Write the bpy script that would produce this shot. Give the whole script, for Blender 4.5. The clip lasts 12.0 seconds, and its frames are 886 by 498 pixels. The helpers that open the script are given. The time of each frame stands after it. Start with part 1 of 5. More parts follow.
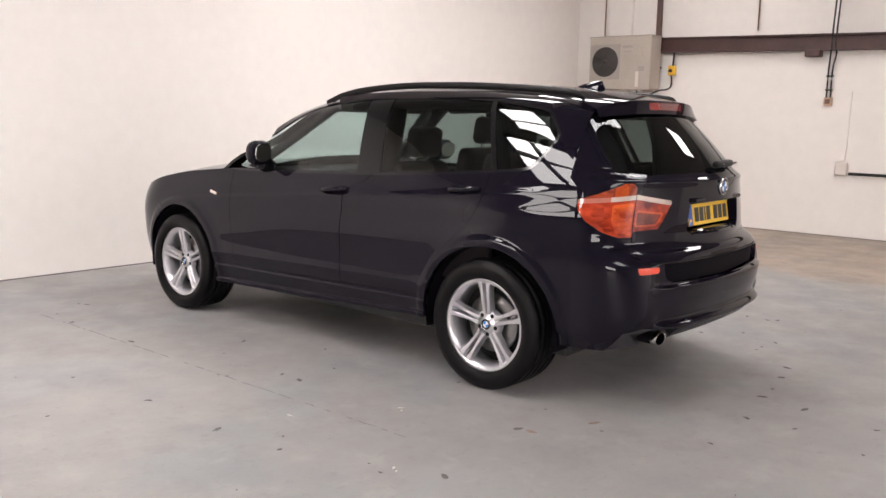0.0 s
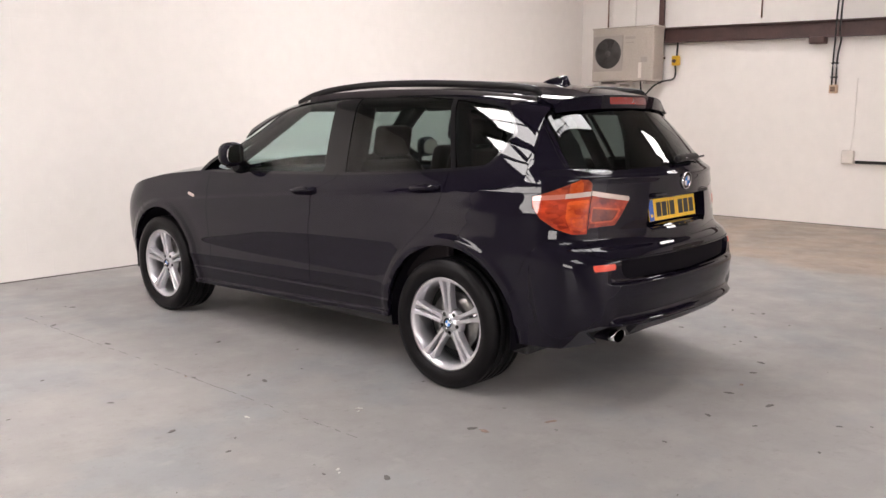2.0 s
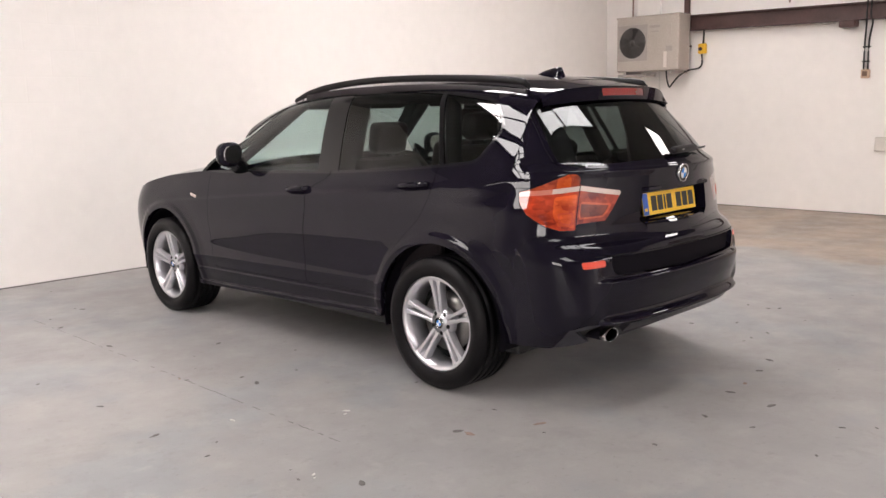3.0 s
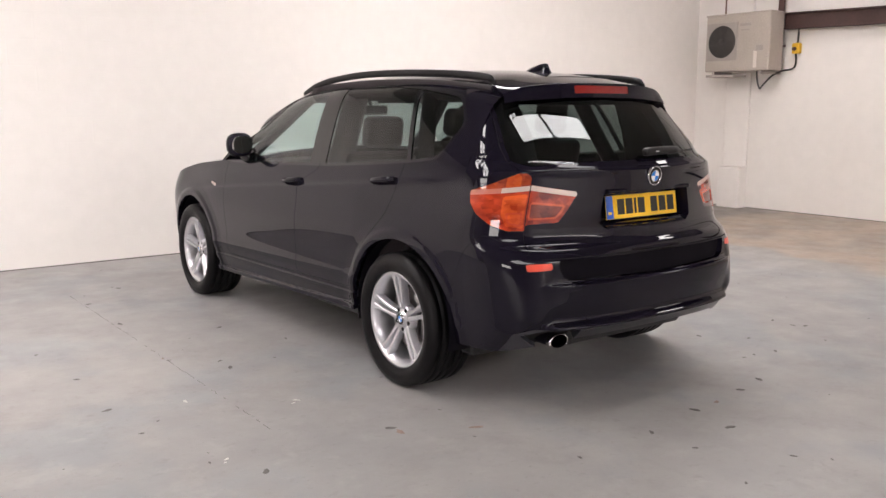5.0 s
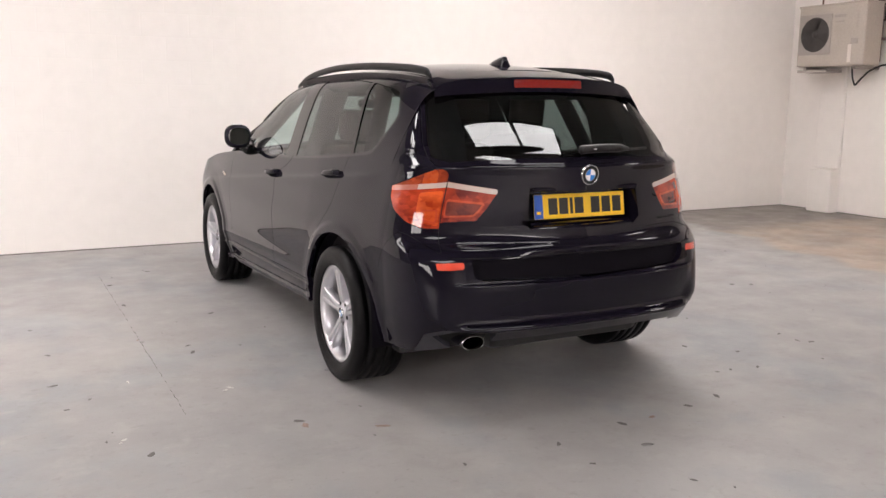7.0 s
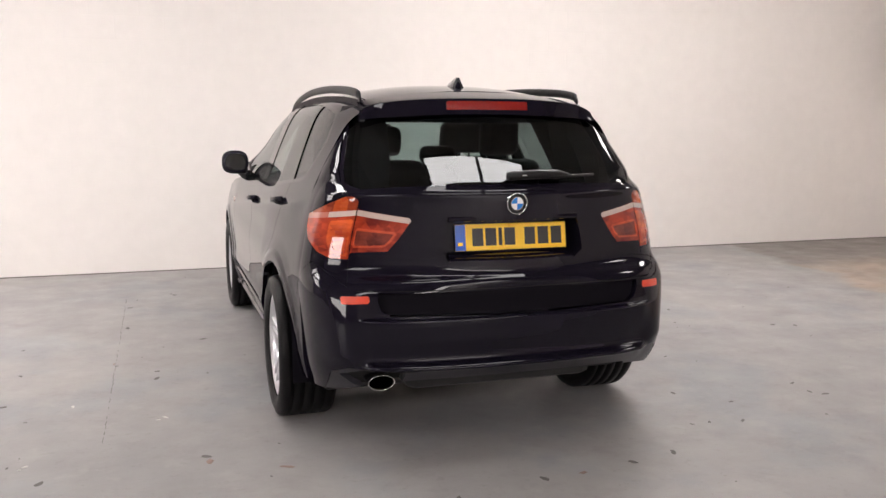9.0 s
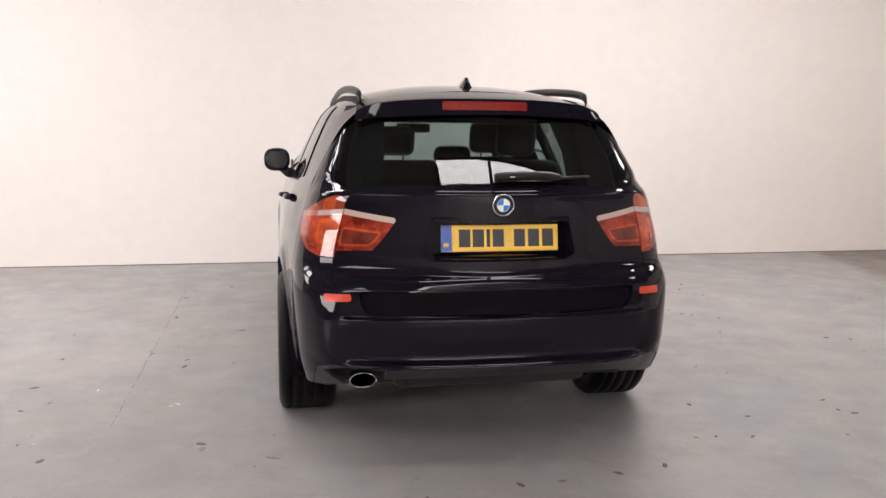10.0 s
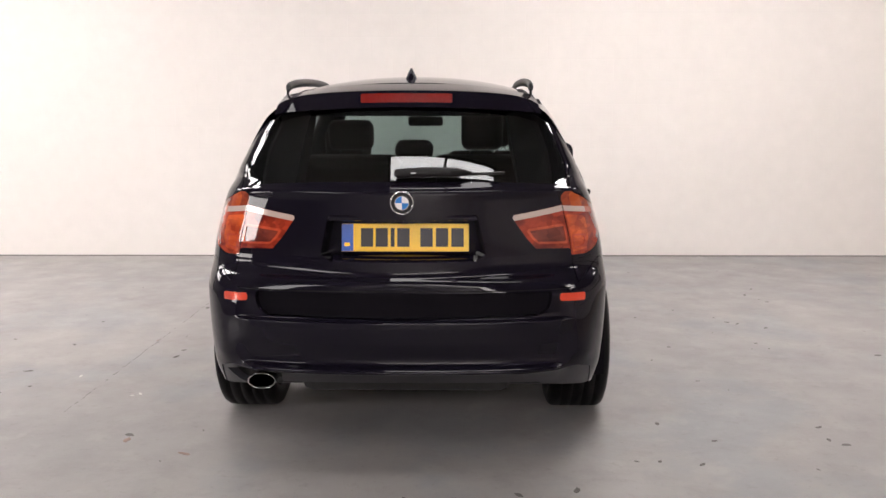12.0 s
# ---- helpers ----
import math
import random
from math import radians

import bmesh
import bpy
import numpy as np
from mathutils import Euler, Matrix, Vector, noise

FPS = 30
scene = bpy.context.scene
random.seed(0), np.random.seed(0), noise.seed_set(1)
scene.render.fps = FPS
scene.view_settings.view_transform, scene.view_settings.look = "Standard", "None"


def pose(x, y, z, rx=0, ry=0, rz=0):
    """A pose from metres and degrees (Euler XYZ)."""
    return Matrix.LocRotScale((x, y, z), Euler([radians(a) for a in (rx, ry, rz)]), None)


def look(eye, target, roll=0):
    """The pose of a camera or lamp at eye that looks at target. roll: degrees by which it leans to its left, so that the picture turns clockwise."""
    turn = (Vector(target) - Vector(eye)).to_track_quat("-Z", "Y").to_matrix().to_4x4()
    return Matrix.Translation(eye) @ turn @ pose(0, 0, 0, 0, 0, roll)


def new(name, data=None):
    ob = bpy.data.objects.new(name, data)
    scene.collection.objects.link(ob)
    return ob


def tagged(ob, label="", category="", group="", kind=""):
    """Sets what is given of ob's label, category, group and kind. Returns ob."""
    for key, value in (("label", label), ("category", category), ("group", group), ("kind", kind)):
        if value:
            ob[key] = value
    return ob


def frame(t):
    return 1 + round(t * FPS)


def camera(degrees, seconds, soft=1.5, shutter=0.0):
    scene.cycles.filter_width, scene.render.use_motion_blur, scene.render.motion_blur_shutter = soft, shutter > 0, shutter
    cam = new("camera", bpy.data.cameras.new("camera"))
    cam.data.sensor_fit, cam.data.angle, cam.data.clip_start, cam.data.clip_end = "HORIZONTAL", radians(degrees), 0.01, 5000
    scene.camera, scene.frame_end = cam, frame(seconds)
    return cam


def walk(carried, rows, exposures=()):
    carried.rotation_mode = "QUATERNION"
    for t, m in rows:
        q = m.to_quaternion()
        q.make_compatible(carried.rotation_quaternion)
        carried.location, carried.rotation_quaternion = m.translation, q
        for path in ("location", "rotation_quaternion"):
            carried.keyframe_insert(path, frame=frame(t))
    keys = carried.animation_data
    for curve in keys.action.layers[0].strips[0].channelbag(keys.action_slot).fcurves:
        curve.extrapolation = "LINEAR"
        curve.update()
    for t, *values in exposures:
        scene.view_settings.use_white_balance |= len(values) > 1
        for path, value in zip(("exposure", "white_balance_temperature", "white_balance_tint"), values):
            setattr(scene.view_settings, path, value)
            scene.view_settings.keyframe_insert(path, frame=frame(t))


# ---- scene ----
cam = camera(54.0, 12.0)
PATH = [
    (0, (-4.544, -2.74, 1.438), (-3.026, -1.471, 1.141), 1.3),
    (0.5, (-4.535, -2.744, 1.444), (-3.016, -1.478, 1.147), 1.2),
    (1, (-4.492, -2.78, 1.448), (-2.972, -1.516, 1.145), 0.2),
    (1.5, (-4.398, -2.878, 1.457), (-2.899, -1.589, 1.154), -0.6),
    (2, (-4.29, -3.006, 1.466), (-2.818, -1.688, 1.155), 0.1),
    (2.5, (-4.192, -3.08, 1.463), (-2.769, -1.71, 1.15), -1.3),
    (3, (-4.026, -3.145, 1.467), (-2.624, -1.756, 1.145), -1.2),
    (3.2, (-3.961, -3.155, 1.479), (-2.567, -1.759, 1.153), -1.1),
    (4.8, (-3.415, -3.615, 1.443), (-2.215, -2.046, 1.126), -0.4),
    (5, (-3.346, -3.678, 1.445), (-2.17, -2.093, 1.121), -0.0),
    (5.5, (-3.13, -3.804, 1.456), (-1.99, -2.187, 1.161), -0.4),
    (6, (-2.912, -3.979, 1.461), (-1.827, -2.325, 1.163), -0.2),
    (6.5, (-2.704, -4.096, 1.446), (-1.707, -2.395, 1.113), -0.0),
    (7, (-2.44, -4.156, 1.445), (-1.537, -2.403, 1.108), 0.5),
    (9, (-1.43, -4.294, 1.434), (-0.82, -2.41, 1.155), 0.1),
    (9.5, (-1.161, -4.374, 1.43), (-0.664, -2.454, 1.167), 0.2),
    (10, (-0.911, -4.42, 1.445), (-0.549, -2.473, 1.161), 0.5),
    (10.5, (-0.646, -4.365, 1.433), (-0.352, -2.407, 1.15), 0.3),
    (11, (-0.377, -4.352, 1.439), (-0.147, -2.383, 1.172), -0.7),
    (11.5, (-0.065, -4.358, 1.456), (0.033, -2.379, 1.179), 0.6),
    (12, (0.223, -4.318, 1.449), (0.188, -2.341, 1.148), -0.1),
]
walk(cam, [(t, look(eye, target, roll)) for t, eye, target, roll in PATH], [(0.0, 0.0), (6.0, 0.05), (9.0, -0.03), (12.0, -0.04)])

# ---------------------------------------------------------------- light
world = bpy.data.worlds.new("world")
scene.world = world
world.use_nodes = True
sky = world.node_tree.nodes.new("ShaderNodeTexSky")
sky.sky_type, sky.sun_disc = "NISHITA", False
sky.sun_elevation, sky.sun_rotation = radians(35), radians(200)
world.node_tree.links.new(sky.outputs[0], world.node_tree.nodes["Background"].inputs[0])
world.node_tree.nodes["Background"].inputs[1].default_value = 0.08
ROOF_GLOW = 15.7

# ---------------------------------------------------------------- materials


def shade(name, color, rough=0.5, metal=0.0, coat=0.0, bump=0.0, scale=20.0, vary=0.0, vary_scale=2.0, spec=0.5, coat_rough=0.03, coat_ior=1.5):
    """A Principled material with two scales of colour variation and a fine bump."""
    m = bpy.data.materials.new(name)
    m.use_nodes = True
    nt = m.node_tree
    bsdf = nt.nodes["Principled BSDF"]
    bsdf.inputs["Base Color"].default_value = (*color, 1)
    bsdf.inputs["Roughness"].default_value = rough
    bsdf.inputs["Metallic"].default_value = metal
    bsdf.inputs["Coat Weight"].default_value = coat
    bsdf.inputs["Coat Roughness"].default_value = coat_rough
    bsdf.inputs["Coat IOR"].default_value = coat_ior
    bsdf.inputs["Specular IOR Level"].default_value = spec
    coord = nt.nodes.new("ShaderNodeTexCoord")
    if vary:
        big, small = (nt.nodes.new("ShaderNodeTexNoise") for _ in range(2))
        big.inputs["Scale"].default_value, small.inputs["Scale"].default_value = vary_scale, vary_scale * 14
        big.inputs["Detail"].default_value = small.inputs["Detail"].default_value = 5
        for n in (big, small):
            nt.links.new(coord.outputs["Object"], n.inputs["Vector"])
        add = nt.nodes.new("ShaderNodeMath")
        add.operation = "ADD"
        nt.links.new(big.outputs["Fac"], add.inputs[0])
        nt.links.new(small.outputs["Fac"], add.inputs[1])
        span = nt.nodes.new("ShaderNodeMapRange")
        span.inputs["From Min"].default_value, span.inputs["From Max"].default_value = 0.7, 1.3
        span.inputs["To Min"].default_value, span.inputs["To Max"].default_value = 1 - vary, 1 + vary * 0.5
        nt.links.new(add.outputs[0], span.inputs["Value"])
        mix = nt.nodes.new("ShaderNodeVectorMath")
        mix.operation = "SCALE"
        mix.inputs[0].default_value = color
        nt.links.new(span.outputs[0], mix.inputs["Scale"])
        nt.links.new(mix.outputs[0], bsdf.inputs["Base Color"])
    if bump:
        tex = nt.nodes.new("ShaderNodeTexNoise")
        tex.inputs["Scale"].default_value, tex.inputs["Detail"].default_value = scale, 6
        nt.links.new(coord.outputs["Object"], tex.inputs["Vector"])
        rise = nt.nodes.new("ShaderNodeBump")
        rise.inputs["Strength"].default_value, rise.inputs["Distance"].default_value = bump, 0.01
        nt.links.new(tex.outputs["Fac"], rise.inputs["Height"])
        nt.links.new(rise.outputs[0], bsdf.inputs["Normal"])
    return m


def glass(name, tint):
    """Tinted sheet glass: what passes is tinted, what is mirrored follows Fresnel."""
    m = bpy.data.materials.new(name)
    m.use_nodes = True
    nt = m.node_tree
    nt.nodes.remove(nt.nodes["Principled BSDF"])
    clear, gloss, mix, face, power, fres = (nt.nodes.new("ShaderNode" + k) for k in ("BsdfTransparent", "BsdfGlossy", "MixShader", "LayerWeight", "Math", "MapRange"))
    clear.inputs["Color"].default_value = (*tint, 1)
    gloss.inputs["Roughness"].default_value = 0.01
    face.inputs["Blend"].default_value = 0.5
    power.operation = "POWER"
    power.inputs[1].default_value = 5
    fres.inputs["To Min"].default_value, fres.inputs["To Max"].default_value = 0.07, 1.0
    nt.links.new(face.outputs["Facing"], power.inputs[0])
    nt.links.new(power.outputs[0], fres.inputs["Value"])
    nt.links.new(fres.outputs[0], mix.inputs[0])
    nt.links.new(clear.outputs[0], mix.inputs[1])
    nt.links.new(gloss.outputs[0], mix.inputs[2])
    nt.links.new(mix.outputs[0], nt.nodes["Material Output"].inputs["Surface"])
    return m


def glow(name, color, strength):
    m = bpy.data.materials.new(name)
    m.use_nodes = True
    bsdf = m.node_tree.nodes["Principled BSDF"]
    bsdf.inputs["Base Color"].default_value = (0.8, 0.8, 0.8, 1)
    bsdf.inputs["Emission Color"].default_value = (*color, 1)
    bsdf.inputs["Emission Strength"].default_value = strength
    return m


PAINT = shade("black_metallic_paint", (0.0066, 0.0053, 0.0106), 0.5, 0.0, 1.0, spec=0.0, coat_rough=0.006, coat_ior=1.325)
GLOSS_BLACK = shade("gloss_black_trim", (0.006, 0.006, 0.007), 0.08, spec=0.5)
MATT_BLACK = shade("matt_black_plastic", (0.018, 0.018, 0.019), 0.55, bump=0.15, scale=300, vary=0.2, vary_scale=8)
GREY_TRIM = shade("dark_grey_valance", (0.026, 0.025, 0.031), 0.34, spec=0.45, bump=0.05, scale=200)
# black plastic; on the bumper ledge it stands in for recess shade
DARK_TRIM = shade("black_grained_plastic", (0.0060, 0.0050, 0.0075), 0.6, spec=0.05, bump=0.05, scale=200)
RAIL = shade("satin_black_rail", (0.007, 0.006, 0.007), 0.38, spec=0.22)
WIPER = shade("wiper_plastic", (0.008, 0.007, 0.008), 0.45, spec=0.3)
# near-black that stands for shade in shut lines, recesses and hollows
GAP_SHADE = shade("gap_shade", (0.002, 0.002, 0.002), 0.8)
RUBBER = shade("tyre_rubber", (0.0045, 0.0038, 0.0046), 0.42, spec=0.15, bump=0.1, scale=200, vary=0.25, vary_scale=10)
ALLOY = shade("silver_alloy", (0.60, 0.59, 0.62), 0.28, 0.75, 0.4, vary=0.06, vary_scale=8)
# darker copy of the alloy, shade painted in for the webs behind the slits
ALLOY_SHADED = shade("shaded_alloy", (0.20, 0.20, 0.21), 0.4, 0.8, vary=0.15, vary_scale=10)
STEEL = shade("brake_disc_steel", (0.30, 0.29, 0.28), 0.35, 1.0, vary=0.2, vary_scale=12)
CHROME = shade("chrome", (0.75, 0.75, 0.76), 0.08, 1.0)
WINDOW = glass("tinted_window_glass", (0.68, 0.80, 0.785))
PRIVACY = glass("dark_tinted_glass", (0.33, 0.39, 0.38))
def lens(name, deep, bright, fins=90.0, rough=0.12):
    """Moulded lamp plastic: fine upright fins, and the reflector's glow, painted into the colour, that comes and goes.
    """
    m = shade(name, deep, rough, coat=1.0, coat_rough=0.01, spec=0.05)
    nt = m.node_tree
    bsdf = nt.nodes["Principled BSDF"]
    geo, wave, cloud, stretch, span, mix, rise = (nt.nodes.new("ShaderNode" + k) for k in ("NewGeometry", "TexWave", "TexNoise", "Mapping", "MapRange", "Mix", "Bump"))
    wave.bands_direction = "Z"
    wave.inputs["Scale"].default_value, wave.inputs["Distortion"].default_value = fins / 6.283, 0.4
    stretch.inputs["Scale"].default_value = (7, 7, 16)
    cloud.inputs["Scale"].default_value, cloud.inputs["Detail"].default_value = 1.0, 3
    nt.links.new(geo.outputs["Position"], stretch.inputs["Vector"])
    nt.links.new(stretch.outputs[0], cloud.inputs["Vector"])
    nt.links.new(geo.outputs["Position"], wave.inputs["Vector"])
    # reflector facets seen through the lens, painted as brighter and darker cells
    cell, both = nt.nodes.new("ShaderNodeTexVoronoi"), nt.nodes.new("ShaderNodeMath")
    cell.inputs["Scale"].default_value = 1.0
    facet = nt.nodes.new("ShaderNodeMapping")
    facet.inputs["Scale"].default_value = (34, 20, 46)
    nt.links.new(geo.outputs["Position"], facet.inputs["Vector"])
    nt.links.new(facet.outputs[0], cell.inputs["Vector"])
    both.operation = "MULTIPLY_ADD"
    both.inputs[1].default_value = 0.30
    nt.links.new(cell.outputs["Color"], both.inputs[0])
    nt.links.new(cloud.outputs["Fac"], both.inputs[2])
    span.inputs["From Min"].default_value, span.inputs["From Max"].default_value = 0.46, 0.86
    nt.links.new(both.outputs[0], span.inputs["Value"])
    mix.data_type = "RGBA"
    mix.inputs[6].default_value, mix.inputs[7].default_value = (*deep, 1), (*bright, 1)
    nt.links.new(span.outputs[0], mix.inputs["Factor"])
    nt.links.new(mix.outputs[2], bsdf.inputs["Base Color"])
    rise.inputs["Strength"].default_value, rise.inputs["Distance"].default_value = 0.10, 0.004
    nt.links.new(wave.outputs["Fac"], rise.inputs["Height"])
    nt.links.new(rise.outputs[0], bsdf.inputs["Normal"])
    return m


LENS_RED = lens("red_lamp_lens", (0.19, 0.017, 0.008), (0.50, 0.054, 0.018))
LENS_TOP = lens("brown_red_lamp_lens", (0.16, 0.020, 0.010), (0.40, 0.065, 0.022))
LENS_AMBER = lens("amber_lamp_lens", (0.38, 0.050, 0.012), (0.58, 0.110, 0.022))
LENS_ORANGE = lens("orange_red_lamp_lens", (0.32, 0.030, 0.009), (0.74, 0.120, 0.026))
LENS_GATE = lens("red_gate_lens", (0.13, 0.010, 0.006), (0.42, 0.044, 0.017))
LENS_GUIDE = lens("bright_light_guide", (0.34, 0.036, 0.014), (0.62, 0.090, 0.034))
LENS_SMOKE = lens("smoky_red_lens", (0.08, 0.012, 0.009), (0.24, 0.040, 0.024))
LENS_DARK = shade("deep_red_lamp_lens", (0.22, 0.010, 0.008), 0.1, coat=1.0, vary=0.1, vary_scale=5)
LENS_CLEAR = shade("clear_lamp_lens", (0.58, 0.45, 0.39), 0.12, coat=1.0, vary=0.08, vary_scale=5)
LENS_PINK = shade("pink_tinted_lens", (0.52, 0.17, 0.12), 0.12, coat=1.0, vary=0.15, vary_scale=8)
REFLECTOR = shade("red_reflector", (0.70, 0.055, 0.02), 0.3, coat=0.25, bump=0.2, scale=250)
PLATE_YELLOW = shade("yellow_plate", (0.93, 0.56, 0.008), 0.35, coat=0.4, vary=0.04, vary_scale=8)
PLATE_BLUE = shade("blue_plate_band", (0.01, 0.09, 0.45), 0.35, coat=0.4)
PLATE_INK = shade("plate_ink", (0.015, 0.012, 0.010), 0.4)
BLUE_ENAMEL = shade("blue_enamel", (0.03, 0.20, 0.60), 0.2, coat=1.0)
WHITE_ENAMEL = shade("white_enamel", (0.75, 0.76, 0.78), 0.2, coat=1.0)
LEATHER = shade("black_leather", (0.034, 0.022, 0.020), 0.5, spec=0.25, bump=0.2, scale=120, vary=0.2, vary_scale=6)
CABIN = shade("cabin_plastic", (0.020, 0.0155, 0.0175), 0.6, spec=0.12, bump=0.1, scale=150, vary=0.15, vary_scale=5)
CABIN_LIGHT = shade("roof_lining", (0.04, 0.037, 0.036), 0.9, bump=0.1, scale=200, vary=0.1, vary_scale=5)
MIRROR = shade("mirror_glass", (0.85, 0.86, 0.87), 0.02, 1.0)

# ---------------------------------------------------------------- mesh helpers


def part(name, bm, material, parent=None, label=""):
    """Links a bmesh as one mesh object, under a thing or a part."""
    me = bpy.data.meshes.new(name)
    bm.to_mesh(me)
    bm.free()
    if "true_normal" in me.attributes:
        # the curved sheet's own normals, so that cuts leave no ripple in its reflections
        count = len(me.vertices)
        own, outer = np.zeros(count * 3), np.zeros(len(me.polygons))
        me.attributes["true_normal"].data.foreach_get("vector", own)
        me.attributes["outer_face"].data.foreach_get("value", outer)
        own = own.reshape(-1, 3)
        loops = np.zeros((len(me.loops), 3))
        for poly in me.polygons:
            if outer[poly.index] > 0.5:
                facing = np.array(poly.normal)
                for k in poly.loop_indices:
                    n = own[me.loops[k].vertex_index]
                    loops[k] = n if n @ facing >= 0 else -n
        me.normals_split_custom_set(loops.tolist())
    me.materials.append(material)
    ob = new(name, me)
    if parent is not None:
        ob.parent = parent
    if label:
        ob["label"] = label
    return ob


def thing(name, at, label, category, group="", kind=""):
    ob = new(name)
    ob.empty_display_size = 0.1
    ob.location = at
    return tagged(ob, label, category, group, kind)


def box(size, at=(0, 0, 0), bevel=0.0, rot=(0, 0, 0), segments=2, bm=None):
    bm = bm or bmesh.new()
    m = pose(*at, *rot) @ Matrix.Diagonal((*size, 1))
    made = bmesh.ops.create_cube(bm, size=1, matrix=m)
    if bevel:
        edges = list({e for v in made["verts"] for e in v.link_edges})
        bmesh.ops.bevel(bm, geom=edges, offset=bevel, segments=segments, profile=0.5, affect="EDGES")
    return bm


def lathe(profile, steps=48, axis="x", at=(0, 0, 0), bm=None, closed=False):
    """Turns a profile of (along, radius) round an axis."""
    bm = bm or bmesh.new()
    rings = []
    for a, r in profile:
        ring = []
        for i in range(steps):
            c, s = math.cos(2 * math.pi * i / steps) * r, math.sin(2 * math.pi * i / steps) * r
            p = {"x": (a, c, s), "y": (c, a, s), "z": (c, s, a)}[axis]
            ring.append(bm.verts.new(Vector(p) + Vector(at)))
        rings.append(ring)
    pairs = list(zip(rings, rings[1:])) + ([(rings[-1], rings[0])] if closed else [])
    for a, b in pairs:
        for i in range(steps):
            j = (i + 1) % steps
            f = bm.faces.new((a[i], a[j], b[j], b[i]))
            f.smooth = True
    bmesh.ops.recalc_face_normals(bm, faces=bm.faces)
    return bm


def tube(points, radius, sides=10, bm=None, flat=1.0):
    """A round (or flattened) bar along points, capped."""
    bm = bm or bmesh.new()
    pts = [Vector(p) for p in points]
    rings = []
    for i, p in enumerate(pts):
        way = (pts[min(i + 1, len(pts) - 1)] - pts[max(i - 1, 0)]).normalized()
        side = way.cross(Vector((0, 0, 1)))
        side = side.normalized() if side.length > 1e-3 else Vector((1, 0, 0))
        up = side.cross(way).normalized()
        r = radius(i / (len(pts) - 1)) if callable(radius) else radius
        rings.append([bm.verts.new(p + side * math.cos(2 * math.pi * k / sides) * r + up * math.sin(2 * math.pi * k / sides) * r * flat) for k in range(sides)])
    for a, b in zip(rings, rings[1:]):
        for k in range(sides):
            f = bm.faces.new((a[k], a[(k + 1) % sides], b[(k + 1) % sides], b[k]))
            f.smooth = True
    bm.faces.new(rings[0])
    bm.faces.new(rings[-1][::-1])
    bmesh.ops.recalc_face_normals(bm, faces=bm.faces)
    return bm


def spline(points, count):
    """Catmull-Rom through points."""
    pts = [Vector(p) for p in points]
    pts = [2 * pts[0] - pts[1], *pts, 2 * pts[-1] - pts[-2]]
    out = []
    for i in range(count + 1):
        f = i / count * (len(pts) - 3)
        k = min(int(f), len(pts) - 4)
        t = f - k
        a, b, c, d = pts[k:k + 4]
        out.append(0.5 * (2 * b + (c - a) * t + (2 * a - 5 * b + 4 * c - d) * t * t + (3 * b - a - 3 * c + d) * t ** 3))
    return out


def curve(knots, soft):
    """A smooth function through (x, value) knots."""
    xs, ys = np.array(knots).T
    fine = np.linspace(xs[0] - 4 * soft, xs[-1] + 4 * soft, 1200)
    step = fine[1] - fine[0]
    lin = np.interp(fine, xs, ys)
    lo, hi = fine < xs[0], fine > xs[-1]
    lin[lo] = ys[0] + (fine[lo] - xs[0]) * (ys[1] - ys[0]) / (xs[1] - xs[0])
    lin[hi] = ys[-1] + (fine[hi] - xs[-1]) * (ys[-1] - ys[-2]) / (xs[-1] - xs[-2])
    n = max(1, int(3 * soft / step))
    k = np.exp(-0.5 * (np.arange(-n, n + 1) * step / soft) ** 2)
    smooth = np.convolve(np.pad(lin, n, mode="edge"), k / k.sum(), mode="valid")
    return lambda x: np.interp(x, fine, smooth)


def ease(a, b, x):
    t = np.clip((x - a) / (b - a), 0, 1)
    return t * t * (3 - 2 * t)


def smax(a, b, k=0.03):
    return 0.5 * (a + b + np.sqrt((a - b) ** 2 + k * k))


def inside(poly, a, b):
    """Signed distance to a polygon, negative inside."""
    p = np.stack([a, b], -1)
    poly = np.array(poly, float)
    best, sign = np.full(len(p), 1e9), np.ones(len(p))
    for v, w in zip(poly, np.roll(poly, 1, 0)):
        e, q = w - v, p - v
        t = np.clip((q @ e) / (e @ e), 0, 1)
        best = np.minimum(best, ((q - t[:, None] * e) ** 2).sum(-1))
        c1, c2, c3 = p[:, 1] >= v[1], p[:, 1] < w[1], e[0] * q[:, 1] > e[1] * q[:, 0]
        flip = (c1 & c2 & c3) | (~c1 & ~c2 & ~c3)
        sign[flip] *= -1
    return sign * np.sqrt(best)


